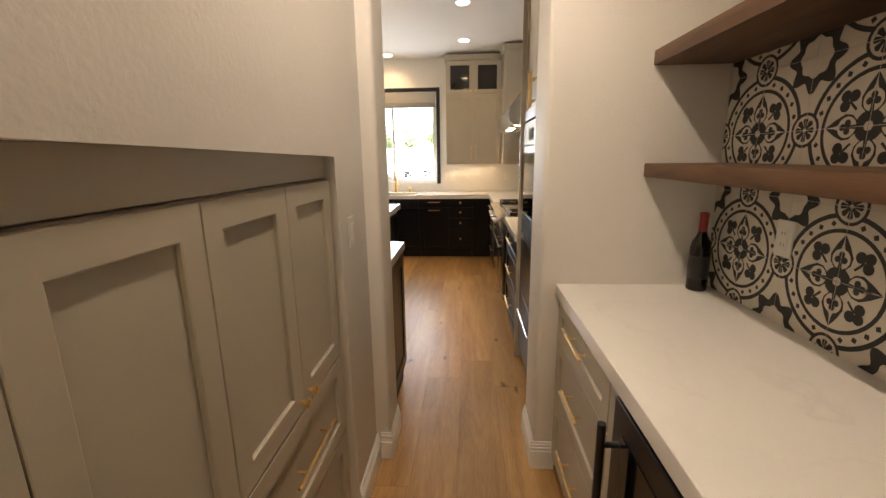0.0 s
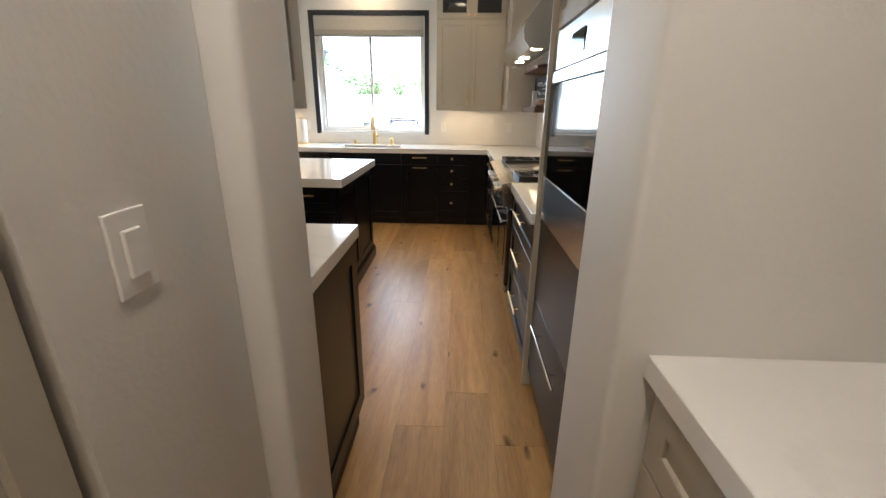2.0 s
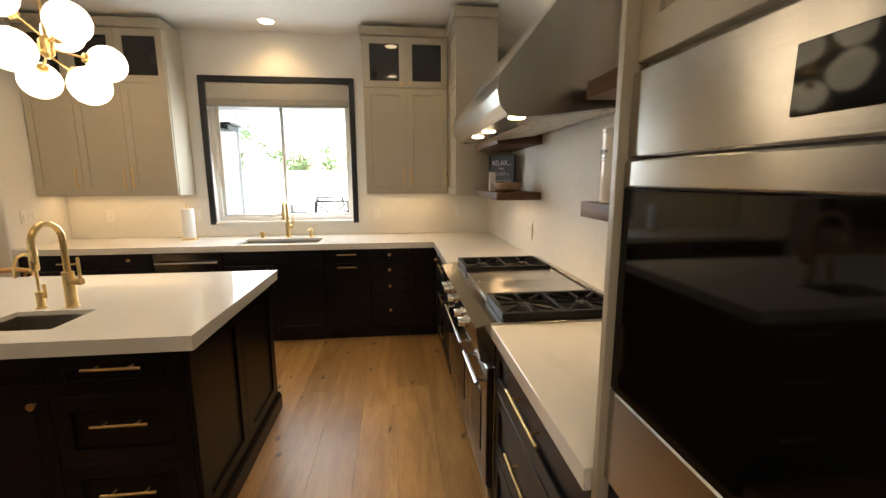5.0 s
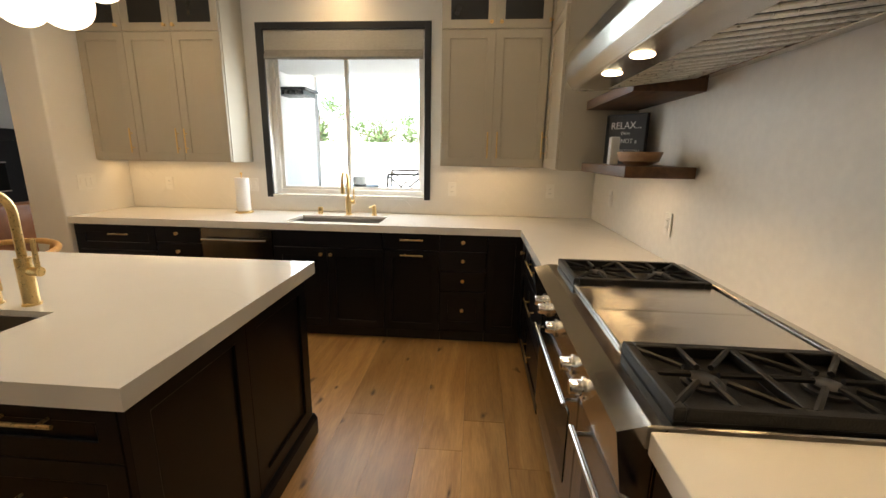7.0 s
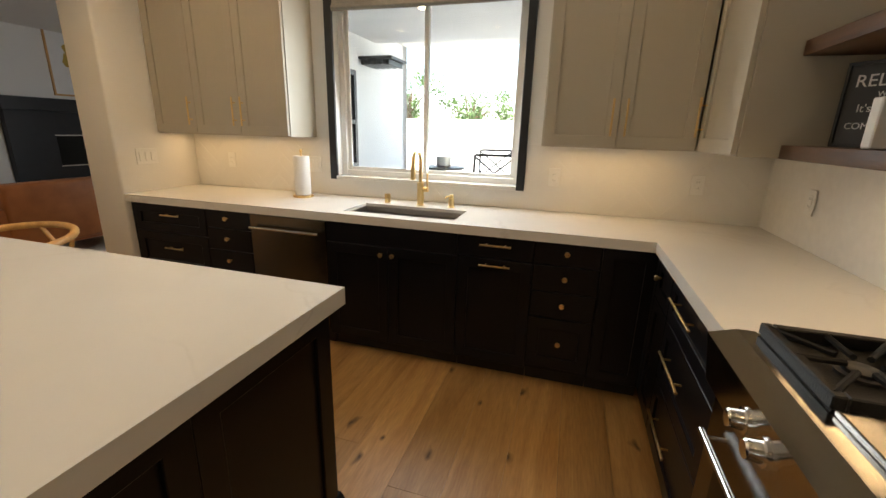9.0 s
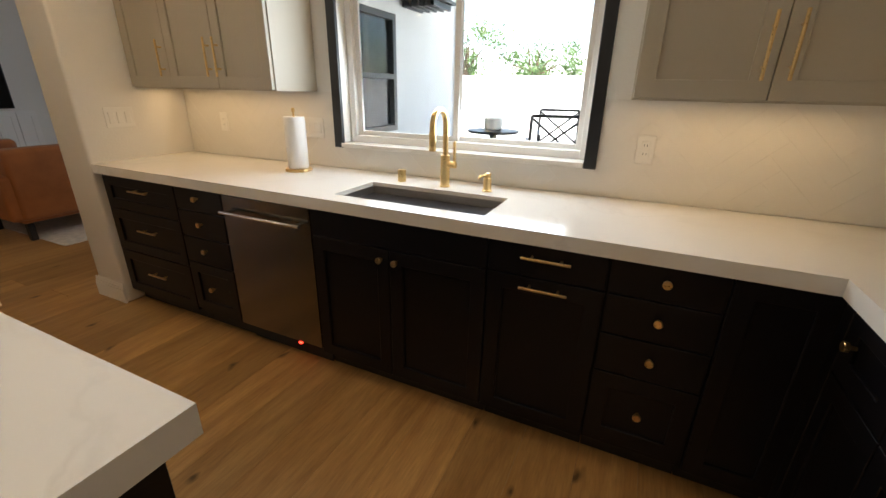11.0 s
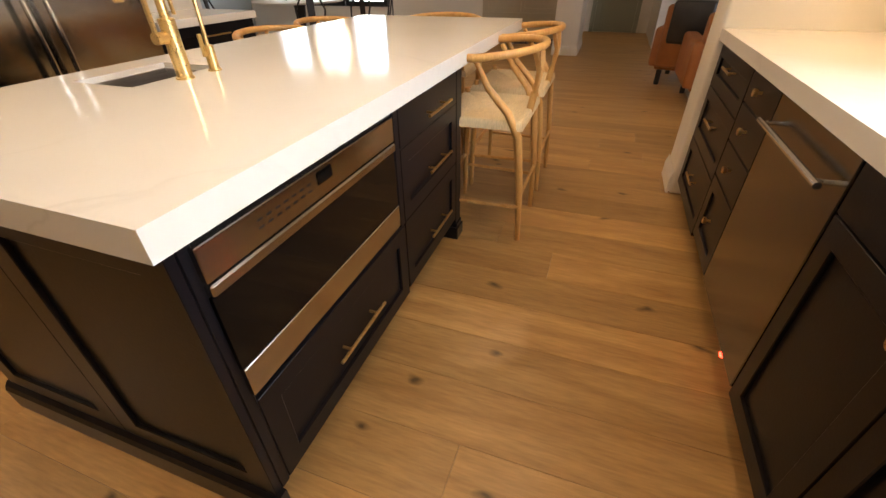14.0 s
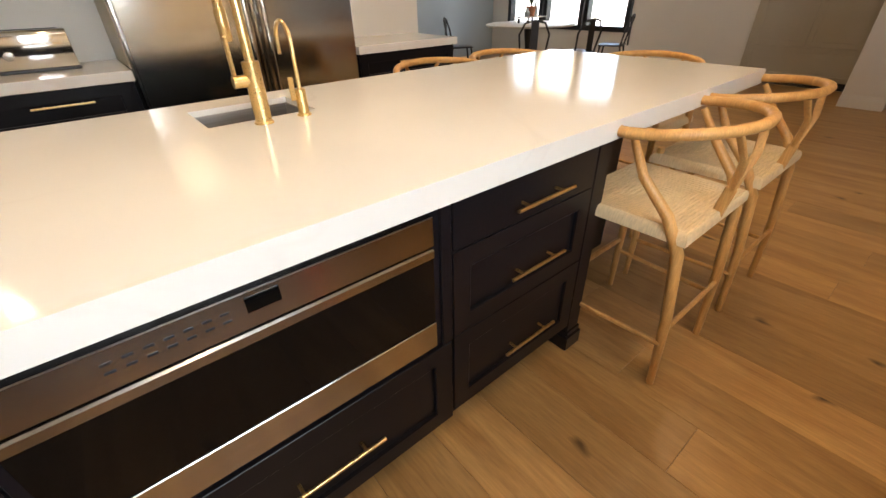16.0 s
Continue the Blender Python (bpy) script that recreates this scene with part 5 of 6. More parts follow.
for txt, size, z in (("RELAX...", 0.055, 0.195), ("We're", 0.024, 0.162), ("It's NOT a", 0.036, 0.115), ("COMPETITION", 0.03, 0.06)):
    words("lettering", txt, size, pose(0, -0.0012, z, 90, 0, 0), M_WHITEINK, sg)
bw = thing("wooden_bowl", "shallow pale wooden dough bowl", "bowl", 1.99, 7.86, 1.386)
bm = bmesh.new()
lathe(bm, [(0.05, 0.0), (0.085, 0.02), (0.098, 0.062), (0.093, 0.064), (0.08, 0.026), (0.03, 0.012)], 0, 0, 24)
for v in bm.verts:
    v.co.y *= 1.45
part("bowl", bm, wood("bowl_wood", (0.3, 0.16, 0.08), (0.5, 0.31, 0.17), 0.5, "Y", 0.2, False, 1.5, 0.05), bw, "", True)
cd = thing("candle_holder", "small marble pillar vase beside the bowl", "vase", 1.91, 8.0, 1.386)
part("body", box(-0.022, 0.022, -0.022, 0.022, 0, 0.14, 0.004), M_MARBLE, cd)
pl = thing("marble_board", "round marble serving board leaning against the wall", "serving board", 2.13, 8.0, 1.753, 0)
bm = bmesh.new()
tube(bm, [(0.015, 0, 0.18), (-0.003, 0, 0.182)], 0.18, 36)
part("board", bm, M_MARBLE, pl, "", True)

# ---- dining and living rooms ----
tbl = thing("dining_table", "round white-topped dining table", "table", -5.9, 3.2, 0)
part("tabletop", lathe(bmesh.new(), [(0.7, 0.72), (0.72, 0.73), (0.72, 0.745), (0.7, 0.752), (0.1, 0.752)], 0, 0, 40), M_TRIM, tbl, "", True)
part("pedestal", lathe(bmesh.new(), [(0.35, 0.0), (0.34, 0.03), (0.08, 0.06), (0.06, 0.4), (0.1, 0.71), (0.3, 0.719)]), M_BLACK, tbl, "", True)


def metal_chair(x, y, rz):
    c = thing("dining_chair", "gunmetal cafe chair with a curved back", "chair", x, y, 0, rz, "chairs round the dining table")
    part("seat", box(-0.18, 0.18, -0.18, 0.18, 0.44, 0.46, 0.008, 2), M_GUN, c, "", True)
    for sx in (-1, 1):
        for sy in (-1, 1):
            part("leg", tube(bmesh.new(), [(sx * 0.21, sy * 0.21, 0), (sx * 0.15, sy * 0.15, 0.44)], 0.014, 8), M_GUN, c, "", True)
    part("back_hoop", tube(bmesh.new(), [(-0.17, -0.15, 0.45), (-0.2, -0.2, 0.7), (-0.13, -0.24, 0.84), (0, -0.25, 0.87), (0.13, -0.24, 0.84), (0.2, -0.2, 0.7), (0.17, -0.15, 0.45)], 0.013, 8), M_GUN, c, "", True)
    part("back_splat", box(-0.05, 0.05, -0.24, -0.225, 0.45, 0.86, 0.003), M_GUN, c)
    return c


ch = metal_chair(-5.0, 4.0, 135)
copy_thing(ch, pose(-5.6, 4.35, 0, 0, 0, 165))
copy_thing(ch, pose(-4.9, 2.6, 0, 0, 0, 60))
copy_thing(ch, pose(-6.6, 4.3, 0, 0, 0, 200))
st = thing("cake_stand", "white footed tray on the dining table", "tray", -5.95, 3.15, 0.753)
part("tray", box(-0.22, 0.22, -0.15, 0.15, 0.08, 0.095, 0.004), M_TRIM, st)
for sx in (-0.17, 0.17):
    for sy in (-0.1, 0.1):
        part("foot", lathe(bmesh.new(), [(0.015, 0), (0.022, 0.03), (0.012, 0.079)], sx, sy, 12), M_BLACK, st, "", True)
pp = thing("potted_plant", "spiky green plant in a terracotta pot", "plant", -5.95, 3.15, 0.849)
part("pot", lathe(bmesh.new(), [(0.055, 0), (0.08, 0.12), (0.085, 0.14), (0.07, 0.142)], 0, 0, 20), M_TERRA, pp, "", True)
rnd = random.Random(3)
bm = bmesh.new()
for i in range(46):
    a, e, L = rnd.uniform(0, 6.28), rnd.uniform(0.35, 1.4), rnd.uniform(0.22, 0.38)
    z0 = 0.14 + rnd.uniform(0, 0.22)
    d = Vector((math.cos(a) * math.cos(e), math.sin(a) * math.cos(e), math.sin(e)))
    s = Vector((-math.sin(a), math.cos(a), 0)) * 0.017
    p0, p1, p2 = Vector((0, 0, z0)), Vector((0, 0, z0)) + d * L * 0.5, Vector((0, 0, z0 - 0.05)) + d * L
    v = [bm.verts.new(q) for q in (p0 - s * 0.5, p0 + s * 0.5, p1 + s, p2, p1 - s)]
    bm.faces.new(v)
part("leaves", bm, M_LEAF, pp, "long pointed leaves")
part("stem", tube(bmesh.new(), [(0, 0, 0.13), (0, 0, 0.38)], 0.012, 8), M_BARK, pp)
for x, y, h, nm in ((-6.12, 3.1, 0.2, M_GLASS), (-5.8, 3.2, 0.12, M_BLUE)):
    v = thing("vase", "small glass bottle vase on the tray", "vase", x, y, 0.849)
    part("body", lathe(bmesh.new(), [(0.035, 0), (0.045, 0.03), (0.045, h * 0.5), (0.015, h * 0.75), (0.018, h)], 0, 0, 16), M_BLUE, v, "", True)


def picture(label, m, w, h, frame_mat, sheet, blots, blot_mat):
    p = thing("framed_picture", label, "picture")
    p.matrix_world = m
    for a, b, lo, hi in ((-w / 2, -w / 2 + 0.03, 0, h), (w / 2 - 0.03, w / 2, 0, h), (-w / 2 + 0.03, w / 2 - 0.03, 0, 0.03), (-w / 2 + 0.03, w / 2 - 0.03, h - 0.03, h)):
        part("frame", box(a, b, -0.03, -0.001, lo, hi, 0.003), frame_mat, p, "thin frame")
    part("print", box(-w / 2 + 0.03, w / 2 - 0.03, -0.014, -0.001, 0.03, h - 0.03, 0), sheet, p)
    r = random.Random(9)
    for i in range(blots):
        bm = bmesh.new()
        cx, cz, rr = r.uniform(-0.3, 0.3) * w, h * r.uniform(0.35, 0.8), r.uniform(0.06, 0.13) * w
        prism(bm, [(cx + rr * r.uniform(0.6, 1.1) * math.cos(k * 0.7), cz + rr * 1.3 * r.uniform(0.6, 1.1) * math.sin(k * 0.7)) for k in range(9)], 1, -0.0162 - 0.0002 * i, -0.0142)
        part("printed_shape", bm, blot_mat, p)


M_OCHRE = mat("ochre_print", (0.5, 0.34, 0.06), 0.6, vary=0.15)
picture("dark print in a pale wooden frame", pose(-7.5, 4.85, 1.35, 0, 0, 90), 0.95, 0.75, M_STOOL, mat("slate_print", (0.06, 0.06, 0.08), 0.3, vary=0.3), 3, M_BLUE)
picture("ochre map print in a pale frame over the fireplace", pose(-7.55, 12.25, 1.82, 0, 0, 90), 0.95, 1.15, M_STOOL, M_PAPER, 9, M_OCHRE)
tc_ = cabinet("tall_cabinet", "greige tall double-door pantry cabinet with brass pulls", -7.45, 5.9, 90, 1.36, 0.05, 0.1, 2.45, M_GREIGE,
              [("door", 0.05, 0.68, 0.5, 2.44, [("v", 0.64, 1.35, 0.4)]), ("door", 0.682, 1.31, 0.5, 2.44, [("v", 0.72, 1.35, 0.4)]), ("drawer", 0.05, 1.31, 0.105, 0.497, [])])
dr = thing("door_1", "sage-grey panelled interior door with dark hardware, closed", "door", -9.5, 8.12, 0, 90, "", "structure")
part("leaf", shaker(-0.38, 0.38, 0.01, 1.0, 0.11, 0.035), M_GREEN, dr)
part("leaf", shaker(-0.38, 0.38, 1.001, 2.05, 0.11, 0.035), M_GREEN, dr)
for a, b, hi in ((-0.46, -0.385, 2.13), (0.385, 0.46, 2.13)):
    part("casing", box(a, b, -0.05, -0.001, 0, hi, 0.003), M_GREEN, dr)
for z in (0.98, 1.12):
    part("door_handle", tube(bmesh.new(), [(0.31, -0.035, z), (0.31, -0.05, z), (0.31, -0.085, z), (0.31, -0.09, z)], [0.028, 0.012, 0.026, 0.018], 14), M_BLACK, dr, "black round knob", True)
# built-ins and fireplace
cabinet("media_cabinet", "white panelled built-in media cabinet", -7.5, 9.0, 90, 1.7, 0.045, 0.08, 0.95, M_TRIM, [("door", 0.01 + i * 0.24, 0.24 + i * 0.24, 0.09, 0.94, []) for i in range(7)])
tv = thing("television", "large black wall-mounted television", "television", -7.5, 9.75, 1.0, 90)
part("screen", box(-0.7, 0.7, -0.04, -0.005, 0, 0.82, 0.006), M_BGLASS, tv)
part("bezel", box(-0.71, 0.71, -0.03, 0.0, -0.01, 0.83, 0.004), M_BLACK, tv)
fp = thing("fireplace", "black linear fireplace with a mantel", "fireplace", -7.55, 12.2, 0, 90)
part("surround", box(-1.25, 1.25, -0.12, 0, 0.25, 1.55, 0.004), M_BLACK, fp)
part("mantel", box(-1.3, 1.3, -0.2, 0, 1.55, 1.76, 0.006), M_BLACK, fp, "black wooden mantel")
part("firebox_glass", box(-0.6, 0.6, -0.124, -0.119, 0.65, 1.15, 0.001), M_BGLASS, fp, "dark glass firebox front")
for lo, hi in ((0.63, 0.65), (1.15, 1.17)):
    part("firebox_trim", box(-0.62, 0.62, -0.13, -0.119, lo, hi, 0.002), M_CHROME, fp, "steel trim")
part("hearth", box(-1.3, 1.3, -0.45, 0, 0.003, 0.25, 0.006), M_TRIM, fp, "white raised hearth")


def sofa(name, label, cat, x, y, rz, w):
    s = thing(name, label, cat, x, y, 0, rz)
    part("base", box(-w / 2, w / 2, -0.42, 0.36, 0.17, 0.38, 0.02, 2), M_LEATHER, s, "", True)
    part("backrest", box(-w / 2, w / 2, -0.46, -0.26, 0.2, 0.82, 0.04, 3), M_LEATHER, s, "tan leather back", True)
    for sx in (-1, 1):
        part("arm", box(sx * w / 2 - 0.07, sx * w / 2 + 0.07, -0.44, 0.36, 0.2, 0.6, 0.035, 3), M_LEATHER, s, "", True)
        for sy in (-0.36, 0.3):
            part("leg", box(sx * (w / 2 - 0.06) - 0.025, sx * (w / 2 - 0.06) + 0.025, sy - 0.025, sy + 0.025, 0.003, 0.17, 0.003), M_BLACK, s)
    n = 3 if w > 1.4 else 1
    for i in range(n):
        a = -w / 2 + 0.08 + i * (w - 0.16) / n
        part("cushion", box(a + 0.005, a + (w - 0.16) / n - 0.005, -0.25, 0.35, 0.385, 0.5, 0.03, 3), M_LEATHER, s, "", True)
    return s


sofa("sofa", "tan leather sofa with dark legs on a rug", "sofa", -4.28, 9.85, 90, 1.9)
arm = sofa("armchair", "tan leather armchair with a dark throw over the back", "armchair", -5.2, 9.1, 75, 0.72)
part("throw", box(-0.3, 0.1, -0.485, -0.24, 0.45, 0.86, 0.03, 3), M_GUN, arm, "dark woven throw", True)
structure("rug", box(-6.6, -3.5, 9.0, 12.2, -0.004, 0.002, 0), M_RUG, "cream area rug on the planks")

# ---- outside: covered patio, garden wall, trees ----
structure("ground", box(-120, 120, -120, 120, -0.5, -0.21, 0), M_PATIO, "pale concrete yard reaching the horizon")
structure("patio", box(-1.99, 8, 9.51, 18.9, -0.205, -0.12, 0), M_PATIO, "pale concrete patio slab")
structure("patio_roof", box(-2.0, 4.5, 9.5, 12.9, 2.68, 2.95, 0), M_STUCCO, "white patio ceiling")
structure("patio_wall_east", box(4.3, 4.5, 9.5, 12.9, -0.1, 2.68, 0), M_STUCCO, "white stucco wall")
structure("garden_wall", box(-20, 20, 19.0, 19.2, -0.1, 1.75, 0), M_STUCCO, "white garden wall")
for k in range(5):
    structure("trim", box(-1.97 + k * 0.1, -1.93 + k * 0.1, 12.35, 12.85, 2.3, 2.37, 0.004), M_BLACK, "dark rafter tail")
structure("trim", box(-2.0, -1.48, 12.32, 12.9, 2.372, 2.41, 0.004), M_BLACK, "dark eave board")


def tree(x, y, h, seed):
    r = random.Random(seed)
    t = thing("tree", "green garden tree behind the white wall", "tree", x, y, -0.12, 0, "garden trees")
    part("trunk", tube(bmesh.new(), [(0, 0, 0), (0.05, 0.02, h * 0.3), (0.0, 0.06, h * 0.6), (0.05, 0, h * 0.85)], [0.12, 0.09, 0.06, 0.02], 8), M_BARK, t)
    bm = bmesh.new()
    for k in range(9):
        a = r.uniform(0, 6.28)
        tube(bm, [(0, 0, h * r.uniform(0.3, 0.7)), (math.cos(a) * 0.7, math.sin(a) * 0.7, h * r.uniform(0.6, 0.95))], [0.04, 0.01], 6)
    part("limbs", bm, M_BARK, t)
    bm = bmesh.new()
    cl = [(Vector((r.gauss(0, 0.55), r.gauss(0, 0.55), h * r.uniform(0.42, 1.0))), r.uniform(0.25, 0.5)) for k in range(14)]
    for c, s in cl:
        for k in range(90):
            p = c + Vector((r.gauss(0, s * 0.5), r.gauss(0, s * 0.5), r.gauss(0, s * 0.45)))
            u = Vector((r.uniform(-1, 1), r.uniform(-1, 1), r.uniform(-1, 1))).normalized() * 0.07
            w = u.orthogonal().normalized() * 0.03
            bm.faces.new([bm.verts.new(q) for q in (p - u, p + w, p + u, p - w)])
    part("crown", bm, M_LEAF, t)


for x, y, h, sd in ((-2.2, 20.5, 3.0, 1), (-0.9, 21.2, 2.6, 2), (1.4, 20.6, 3.2, 3), (2.6, 21.0, 3.0, 4), (4.6, 20.8, 3.4, 5), (-4.6, 21.0, 3.4, 6)):
    tree(x, y, h, sd)


def patio_chair(x, y, rz):
    c = thing("patio_chair", "black metal bar-height patio chair with a crossed back", "chair", x, y, -0.12, rz, "patio chairs")
    h = 0.33
    part("seat", box(-0.25, 0.25, -0.24, 0.24, h + 0.4, h + 0.46, 0.01), M_BLACK, c)
    for sx in (-1, 1):
        part("rear_leg", tube(bmesh.new(), [(sx * 0.26, -0.27, 0), (sx * 0.26, -0.25, h + 0.45), (sx * 0.25, -0.32, h + 0.92)], 0.016, 8), M_BLACK, c)
        part("front_leg", tube(bmesh.new(), [(sx * 0.26, 0.25, 0), (sx * 0.26, 0.24, h + 0.64)], 0.016, 8), M_BLACK, c)
        part("armrest", tube(bmesh.new(), [(sx * 0.26, -0.28, h + 0.66), (sx * 0.28, 0.26, h + 0.64)], 0.018, 8), M_BLACK, c)
        part("cross_bar", tube(bmesh.new(), [(sx * 0.25, -0.26, h + 0.5), (-sx * 0.25, -0.32, h + 0.9)], 0.012, 6), M_BLACK, c)
    part("top_rail", tube(bmesh.new(), [(-0.25, -0.32, h + 0.92), (0.25, -0.32, h + 0.92)], 0.016, 8), M_BLACK, c)
    return c


pc = patio_chair(0.1, 12.0, 15)
copy_thing(pc, pose(0.62, 12.4, -0.12, 0, 0, 75))
copy_thing(pc, pose(0.0, 12.95, -0.12, 0, 0, -165))
ft = thing("patio_table", "round dark bar-height patio table with a pale pot", "table", -0.5, 11.75, -0.12)
part("tabletop", lathe(bmesh.new(), [(0.26, 1.05), (0.28, 1.06), (0.28, 1.08), (0.1, 1.085)]), M_GUN, ft, "", True)
part("pedestal", lathe(bmesh.new(), [(0.2, 0), (0.04, 0.05), (0.04, 1.04), (0.15, 1.05)]), M_GUN, ft, "", True)
part("pot", lathe(bmesh.new(), [(0.08, 1.086), (0.1, 1.1), (0.1, 1.2), (0.08, 1.21)]), M_TRIM, ft, "pale pot", True)

# ---- pieces: wall tiles ----
def clip(poly, lo, hi):
    """Clip a polygon to a rectangle."""
    for ax, lim, sg_ in ((0, lo[0], 1), (0, hi[0], -1), (1, lo[1], 1), (1, hi[1], -1)):
        out = []
        for i, p in enumerate(poly):
            q = poly[(i + 1) % len(poly)]
            a, b = (p[ax] - lim) * sg_, (q[ax] - lim) * sg_
            if a >= 0:
                out.append(p)
            if a * b < 0:
                f = a / (a - b)
                out.append((p[0] + (q[0] - p[0]) * f, p[1] + (q[1] - p[1]) * f))
        poly = out
        if len(poly) < 3:
            return []
    return poly


def herringbone(backing, to_world, regions, L=0.3, W=0.075, gap=0.0004):
    """Glazed tiles at 45 degrees over the given wall rectangles."""
    inv = math.sqrt(0.5)
    tilt = random.Random(21)
    for (u0, v0, u1, v1) in regions:
        for i in range(-60, 61):
            for j in range(-14, 15):
                for kind in (0, 1):
                    ox, oy = (i * W + j * L, i * W - j * L) if kind == 0 else (i * W + j * L, i * W - j * L + W)
                    if kind == 0:
                        r = (ox, oy, ox + L, oy + W)
                    else:
                        r = (ox, oy, ox + W, oy + L)
                    q = [(r[0] + gap, r[1] + gap), (r[2] - gap, r[1] + gap), (r[2] - gap, r[3] - gap), (r[0] + gap, r[3] - gap)]
                    q = [((a - b) * inv, (a + b) * inv + 1.2) for a, b in q]
                    cx, cy = sum(a for a, b in q) / 4, sum(b for a, b in q) / 4
                    if not (u0 - 0.2 < cx < u1 + 0.2 and v0 - 0.2 < cy < v1 + 0.2):
                        continue
                    q = clip(q, (u0, v0), (u1, v1))
                    if len(q) < 3:
                        continue
                    n = len(q)
                    mx, my = sum(a for a, b in q) / n, sum(b for a, b in q) / n
                    top_ = [(mx + (a - mx) * 0.985, my + (b - my) * 0.985) for a, b in q]
                    vs = [to_world(a, b, 0.001) for a, b in q] + [to_world(a, b, 0.0016) for a, b in q] + [to_world(a, b, 0.002 + tilt.uniform(-0.0002, 0.0003)) for a, b in top_]
                    fs = [tuple(range(2 * n, 3 * n))]
                    for s in (0, n):
                        fs += [(s + k, s + (k + 1) % n, s + n + (k + 1) % n, s + n + k) for k in range(n)]
                    me = bpy.data.meshes.new("tile")
                    me.from_pydata(vs, [], fs)
                    me.materials.append(M_TILE)
                    ob = new("tile", me)
                    ob.parent = backing


bm = bmesh.new()
for a, b, hi in ((-1.923, -0.637, 1.334), (-0.637, 0.812, 1.034), (0.812, 2.178, 1.334)):
    bx(bm, a, b, 9.2875, 9.2895, 0.916, hi, 0)
bk = structure("backsplash_north", bm, M_GROUT, "white glazed herringbone tile backsplash")
bk2 = structure("backsplash_east", box(2.1775, 2.1795, 5.607, 9.285, 0.916, 1.9, 0), M_GROUT, "white glazed herringbone tile backsplash behind the range")
herringbone(bk, lambda a, b, d: (a, 9.2875 - d, b), [(-1.922, 0.916, -0.637, 1.333), (-0.637, 0.916, 0.812, 1.033), (0.812, 0.916, 2.17, 1.333)])
herringbone(bk2, lambda a, b, d: (2.1775 - d, a, b), [(5.61, 0.916, 8.44, 1.75), (8.44, 0.916, 9.28, 1.333)])

# patterned cement tiles, a quarter medallion each
TS = 0.2025


def cement_tile():
    """One tile with its inlaid quarter pattern; the medallion's centre is at the origin corner."""
    bm = bmesh.new()
    g = 0.0008
    bx(bm, g, TS - g, 0, 0.006, g, TS - g, 0)

    def poly(pts, layer=0):
        """Inlay on the tile's face: even layers are charcoal, odd ones cream."""
        pts = clip(pts, (g, g), (TS - g, TS - g))
        if len(pts) > 2:
            f = bm.faces.new([bm.verts.new((a, -0.0004 - 0.0003 * layer, b)) for a, b in pts])
            f.material_index = 1 - layer % 2
            f.normal_update()
            if f.normal.y > 0:
                f.normal_flip()

    def ring(cx, cz, r0, r1, a0, a1, n=14):
        for k in range(n):
            s, e = radians(a0 + (a1 - a0) * k / n), radians(a0 + (a1 - a0) * (k + 1) / n)
            poly([(cx + r0 * math.cos(s), cz + r0 * math.sin(s)), (cx + r1 * math.cos(s), cz + r1 * math.sin(s)), (cx + r1 * math.cos(e), cz + r1 * math.sin(e)), (cx + r0 * math.cos(e), cz + r0 * math.sin(e))])

    def disc(cx, cz, r, n=14, layer=0):
        poly([(cx + r * math.cos(6.2832 * k / n), cz + r * math.sin(6.2832 * k / n)) for k in range(n)], layer)

    def turned(pts, ang, cx=0.0, cz=0.0, layer=0):
        c, s = math.cos(radians(ang)), math.sin(radians(ang))
        poly([(cx + a * c - b * s, cz + a * s + b * c) for a, b in pts], layer)
    ring(0, 0, 0.172, 0.185, 12, 78)
    ring(0, 0, 0.132, 0.143, 0, 90)
    for a in (16, 31, 45, 59, 74):
        turned([(0.149, 0), (0.157, -0.009), (0.167, 0), (0.157, 0.009)], a)
    # pointed petals on the axes, each holding a cream horseshoe with a club in it
    disc(0, 0, 0.04, 20)
    for ang in (0, 90):
        turned([(0.03, -0.012), (0.05, -0.031), (0.072, -0.034), (0.1, -0.02), (0.129, 0.0), (0.1, 0.02), (0.072, 0.034), (0.05, 0.031), (0.03, 0.012)], ang)
        turned([(0.084, -0.008), (0.1, -0.003), (0.127, 0.0), (0.1, 0.003), (0.084, 0.008)], ang, 0, 0, 1)
        c, q = math.cos(radians(ang)), math.sin(radians(ang))
        disc(0.062 * c, 0.062 * q, 0.0275, 20, 1)
        for a, b in ((0.074, 0.0), (0.06, 0.0105), (0.06, -0.0105)):
            disc(a * c - b * q, a * q + b * c, 0.0092, 12, 2)
        turned([(0.034, -0.006), (0.064, -0.003), (0.064, 0.003), (0.034, 0.006)], ang, 0, 0, 2)
    disc(0, 0, 0.0125, 16, 3)
    # trefoil on the diagonal
    for cx, cz in ((0.112, 0), (0.094, 0.017), (0.094, -0.017)):
        c = math.cos(radians(45))
        disc((cx - cz) * c, (cx + cz) * c, 0.0155, 12)
    turned([(0.06, -0.0035), (0.095, -0.0035), (0.095, 0.0035), (0.06, 0.0035)], 45)
    # half rosettes where medallions touch
    for cx, cz, a0 in ((TS, 0, 90), (0, TS, -90)):
        ring(cx, cz, 0.042, 0.051, 0, 360, 24)
        for k in range(8):
            turned([(0.006, -0.003), (0.03, -0.009), (0.035, 0), (0.03, 0.009), (0.006, 0.003)], k * 45, cx, cz)
    # scalloped star corner between four medallions
    star = []
    for k in range(25):
        a = 180 + 90 * k / 24
        star.append((TS + (0.088 + 0.014 * math.cos(radians(8 * a))) * math.cos(radians(a)), TS + (0.088 + 0.014 * math.cos(radians(8 * a))) * math.sin(radians(a))))
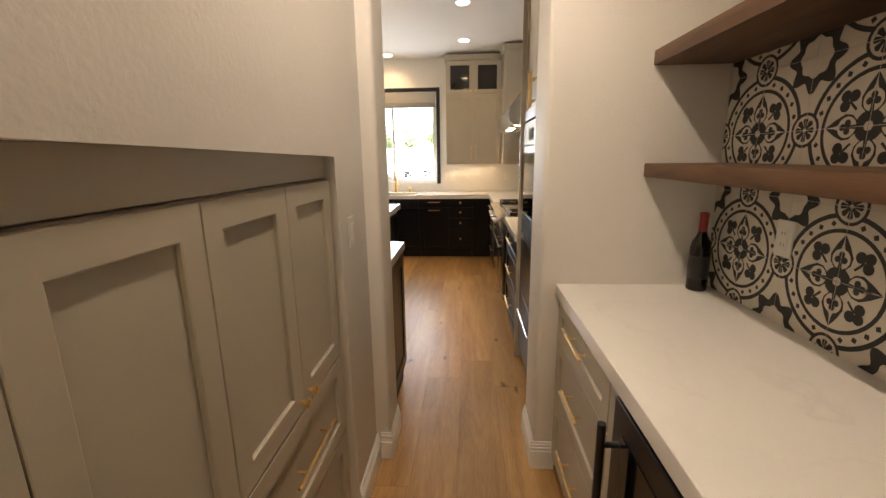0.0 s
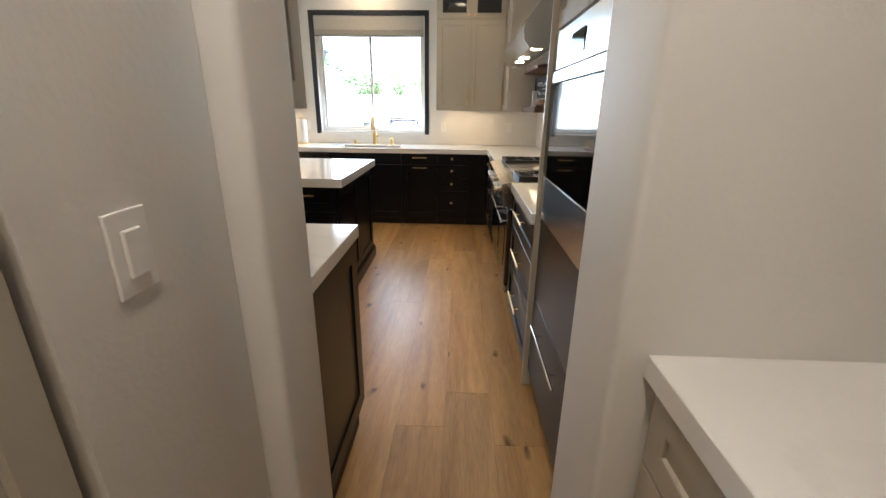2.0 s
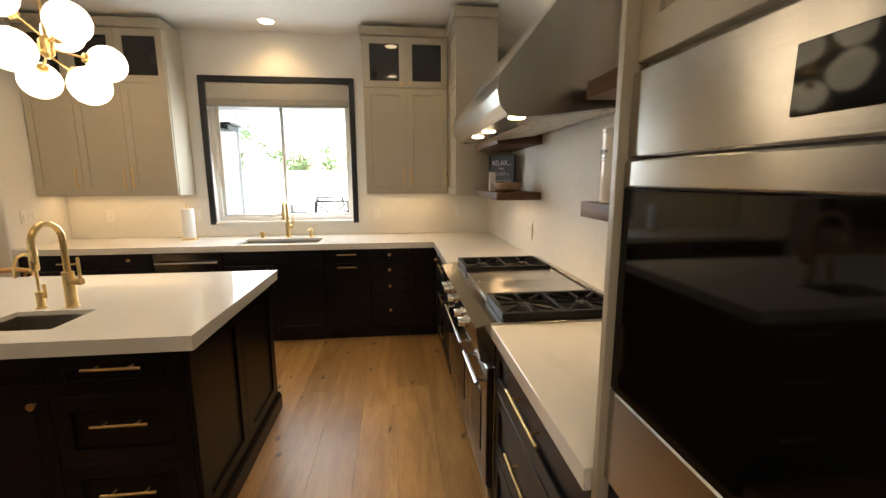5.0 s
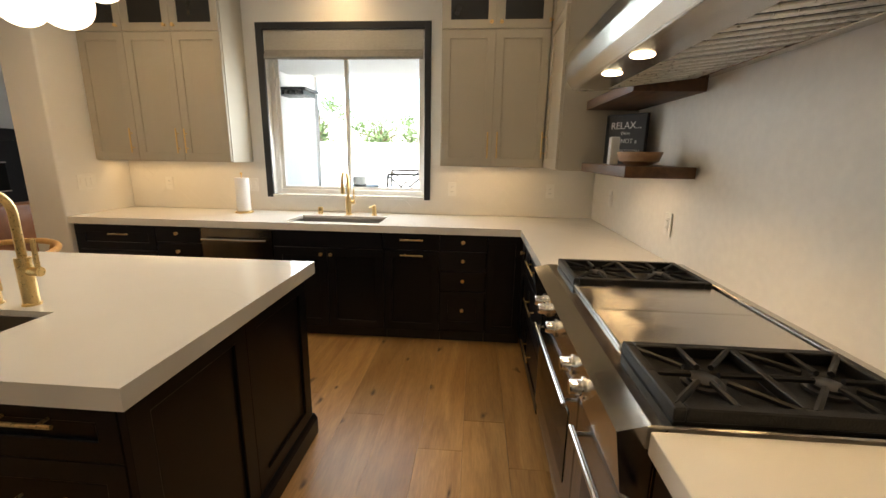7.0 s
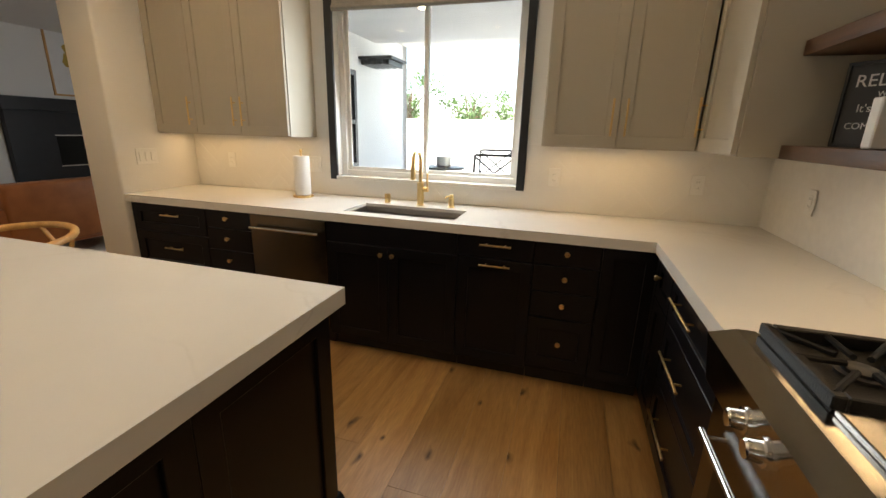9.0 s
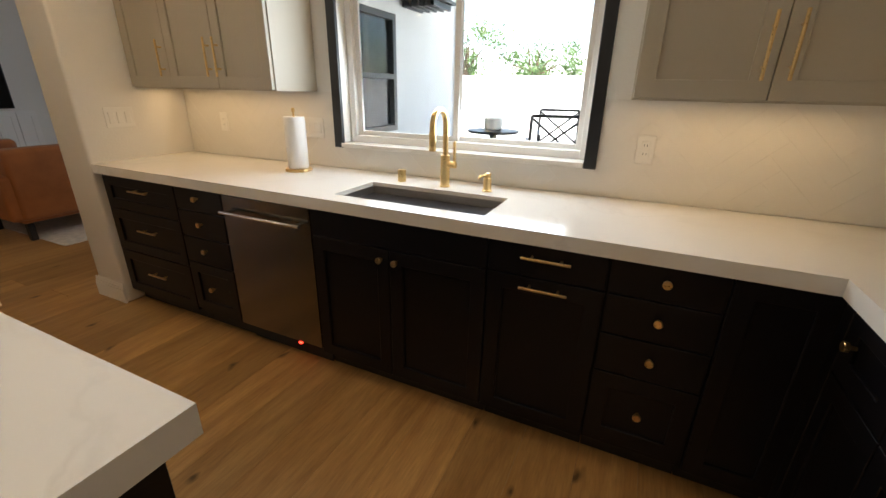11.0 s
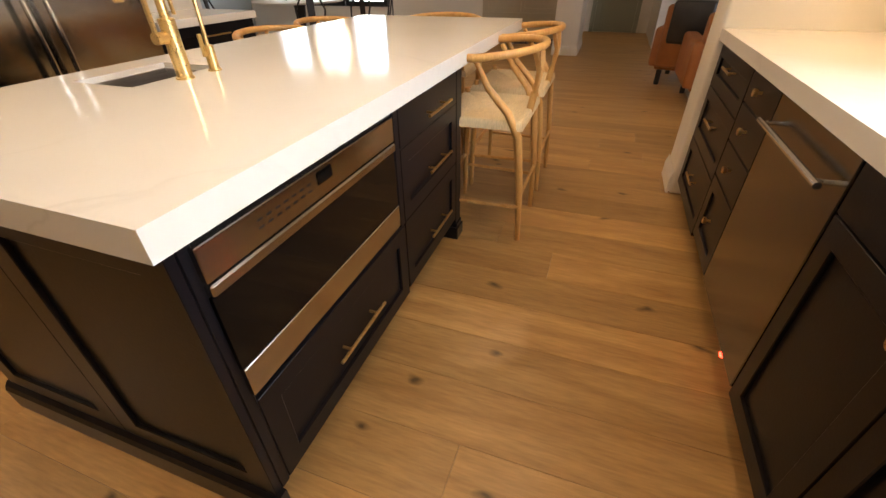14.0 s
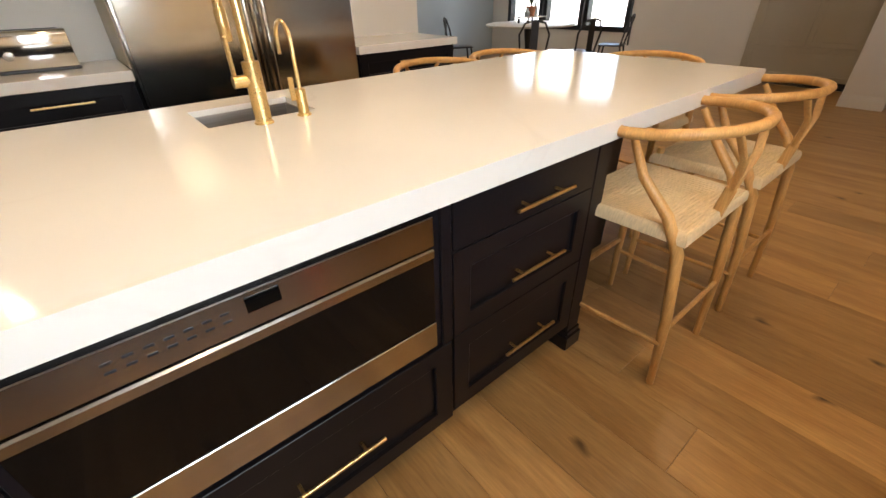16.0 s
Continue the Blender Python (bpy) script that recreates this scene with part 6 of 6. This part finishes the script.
    inner = [(TS + 0.055 * (1 + 0.06 * math.cos(radians(8 * (180 + 90 * k / 24)))) * math.cos(radians(180 + 90 * k / 24)), TS + 0.055 * (1 + 0.06 * math.cos(radians(8 * (180 + 90 * k / 24)))) * math.sin(radians(180 + 90 * k / 24))) for k in range(25)]
    for k in range(24):
        poly([star[k], star[k + 1], inner[k + 1], inner[k]])
    me = bpy.data.meshes.new("tile")
    bm.to_mesh(me)
    bm.free()
    me.materials.append(M_ECRU)
    me.materials.append(M_INK)
    return me


tile_mesh = cement_tile()
pk = structure("patterned_tile_wall", box(2.2265, 2.2279, 1.92, 4.499, 0.916, 2.4, 0), M_GROUT, "black and cream patterned cement tile wall")
# tiles turn about each medallion's centre, a quarter at a time
for i in range(-6, 1):
    for j in range(0, 4):
        cy, cz = 4.31 + i * 2 * TS, 1.11 + j * 2 * TS
        for k in range(4):
            ob = new("tile", tile_mesh)
            ob.parent = pk
            ob.matrix_world = pose(2.2205, cy, cz) @ pose(0, 0, 0, 0, 0, -90) @ pose(0, 0, 0, 0, 90 * k, 0)
            ctr = ob.matrix_world @ Vector((TS / 2, 0, TS / 2))
            if not (1.95 < ctr.y < 4.5 and 0.93 < ctr.z < 2.4):
                bpy.data.objects.remove(ob)
# a cut strip closes the wall's south corner
structure("trim", box(2.22, 2.2264, 1.92, 1.93, 0.916, 2.4, 0), M_ECRU, "cream cut tile edge")

# ---- pieces: floor planks ----
M_FAR = wood("oak_plank_far", (0.33, 0.172, 0.058), (0.52, 0.313, 0.124), 0.36, "Y", 0.25, True, 1.0, 0.21)
floor = structure("floor", box(-9.7, 2.19, 0.8, 14.0, -0.0125, -0.0119, 0), M_TOE, "wide oak plank floor with knots")
PW, PL = 0.222, 2.2
lengths = {}


def plank_mesh(L):
    """One board of a given length, made once."""
    if L not in lengths:
        bm = bmesh.new()
        bx(bm, 0.0004, PW - 0.0004, 0.0004, L - 0.0004, -0.0115, -0.0002, 0.0008)
        me = bpy.data.meshes.new("plank")
        bm.to_mesh(me)
        bm.free()
        me.materials.append(M_OAK)
        lengths[L] = me
    return lengths[L]


rnd = random.Random(11)
far = bmesh.new()
for i in range(54):
    x = -9.7 + i * PW
    y = 0.8 - rnd.uniform(0, PL)
    lo, hi = (0.8, 13.99) if x < -2.4 else (4.62, 9.45) if x < 0.2 else (1.9, 9.45)
    if x + PW > 2.21:
        continue
    while y < hi:
        a, b = max(y, lo), min(y + PL, hi)
        if b - a > 0.05:
            if x > -3.3 and a < 9.3:
                ob = new("plank", plank_mesh(round(b - a, 2)))
                ob.parent = floor
                ob.location = (x, a, 0)
            else:
                bx(far, x + 0.0006, x + PW - 0.0006, a + 0.0006, b - 0.0006, -0.0115, -0.0002, 0)
        y += PL
tagged(part("far_planks", far, M_FAR, floor), "", "", "", "stuff")
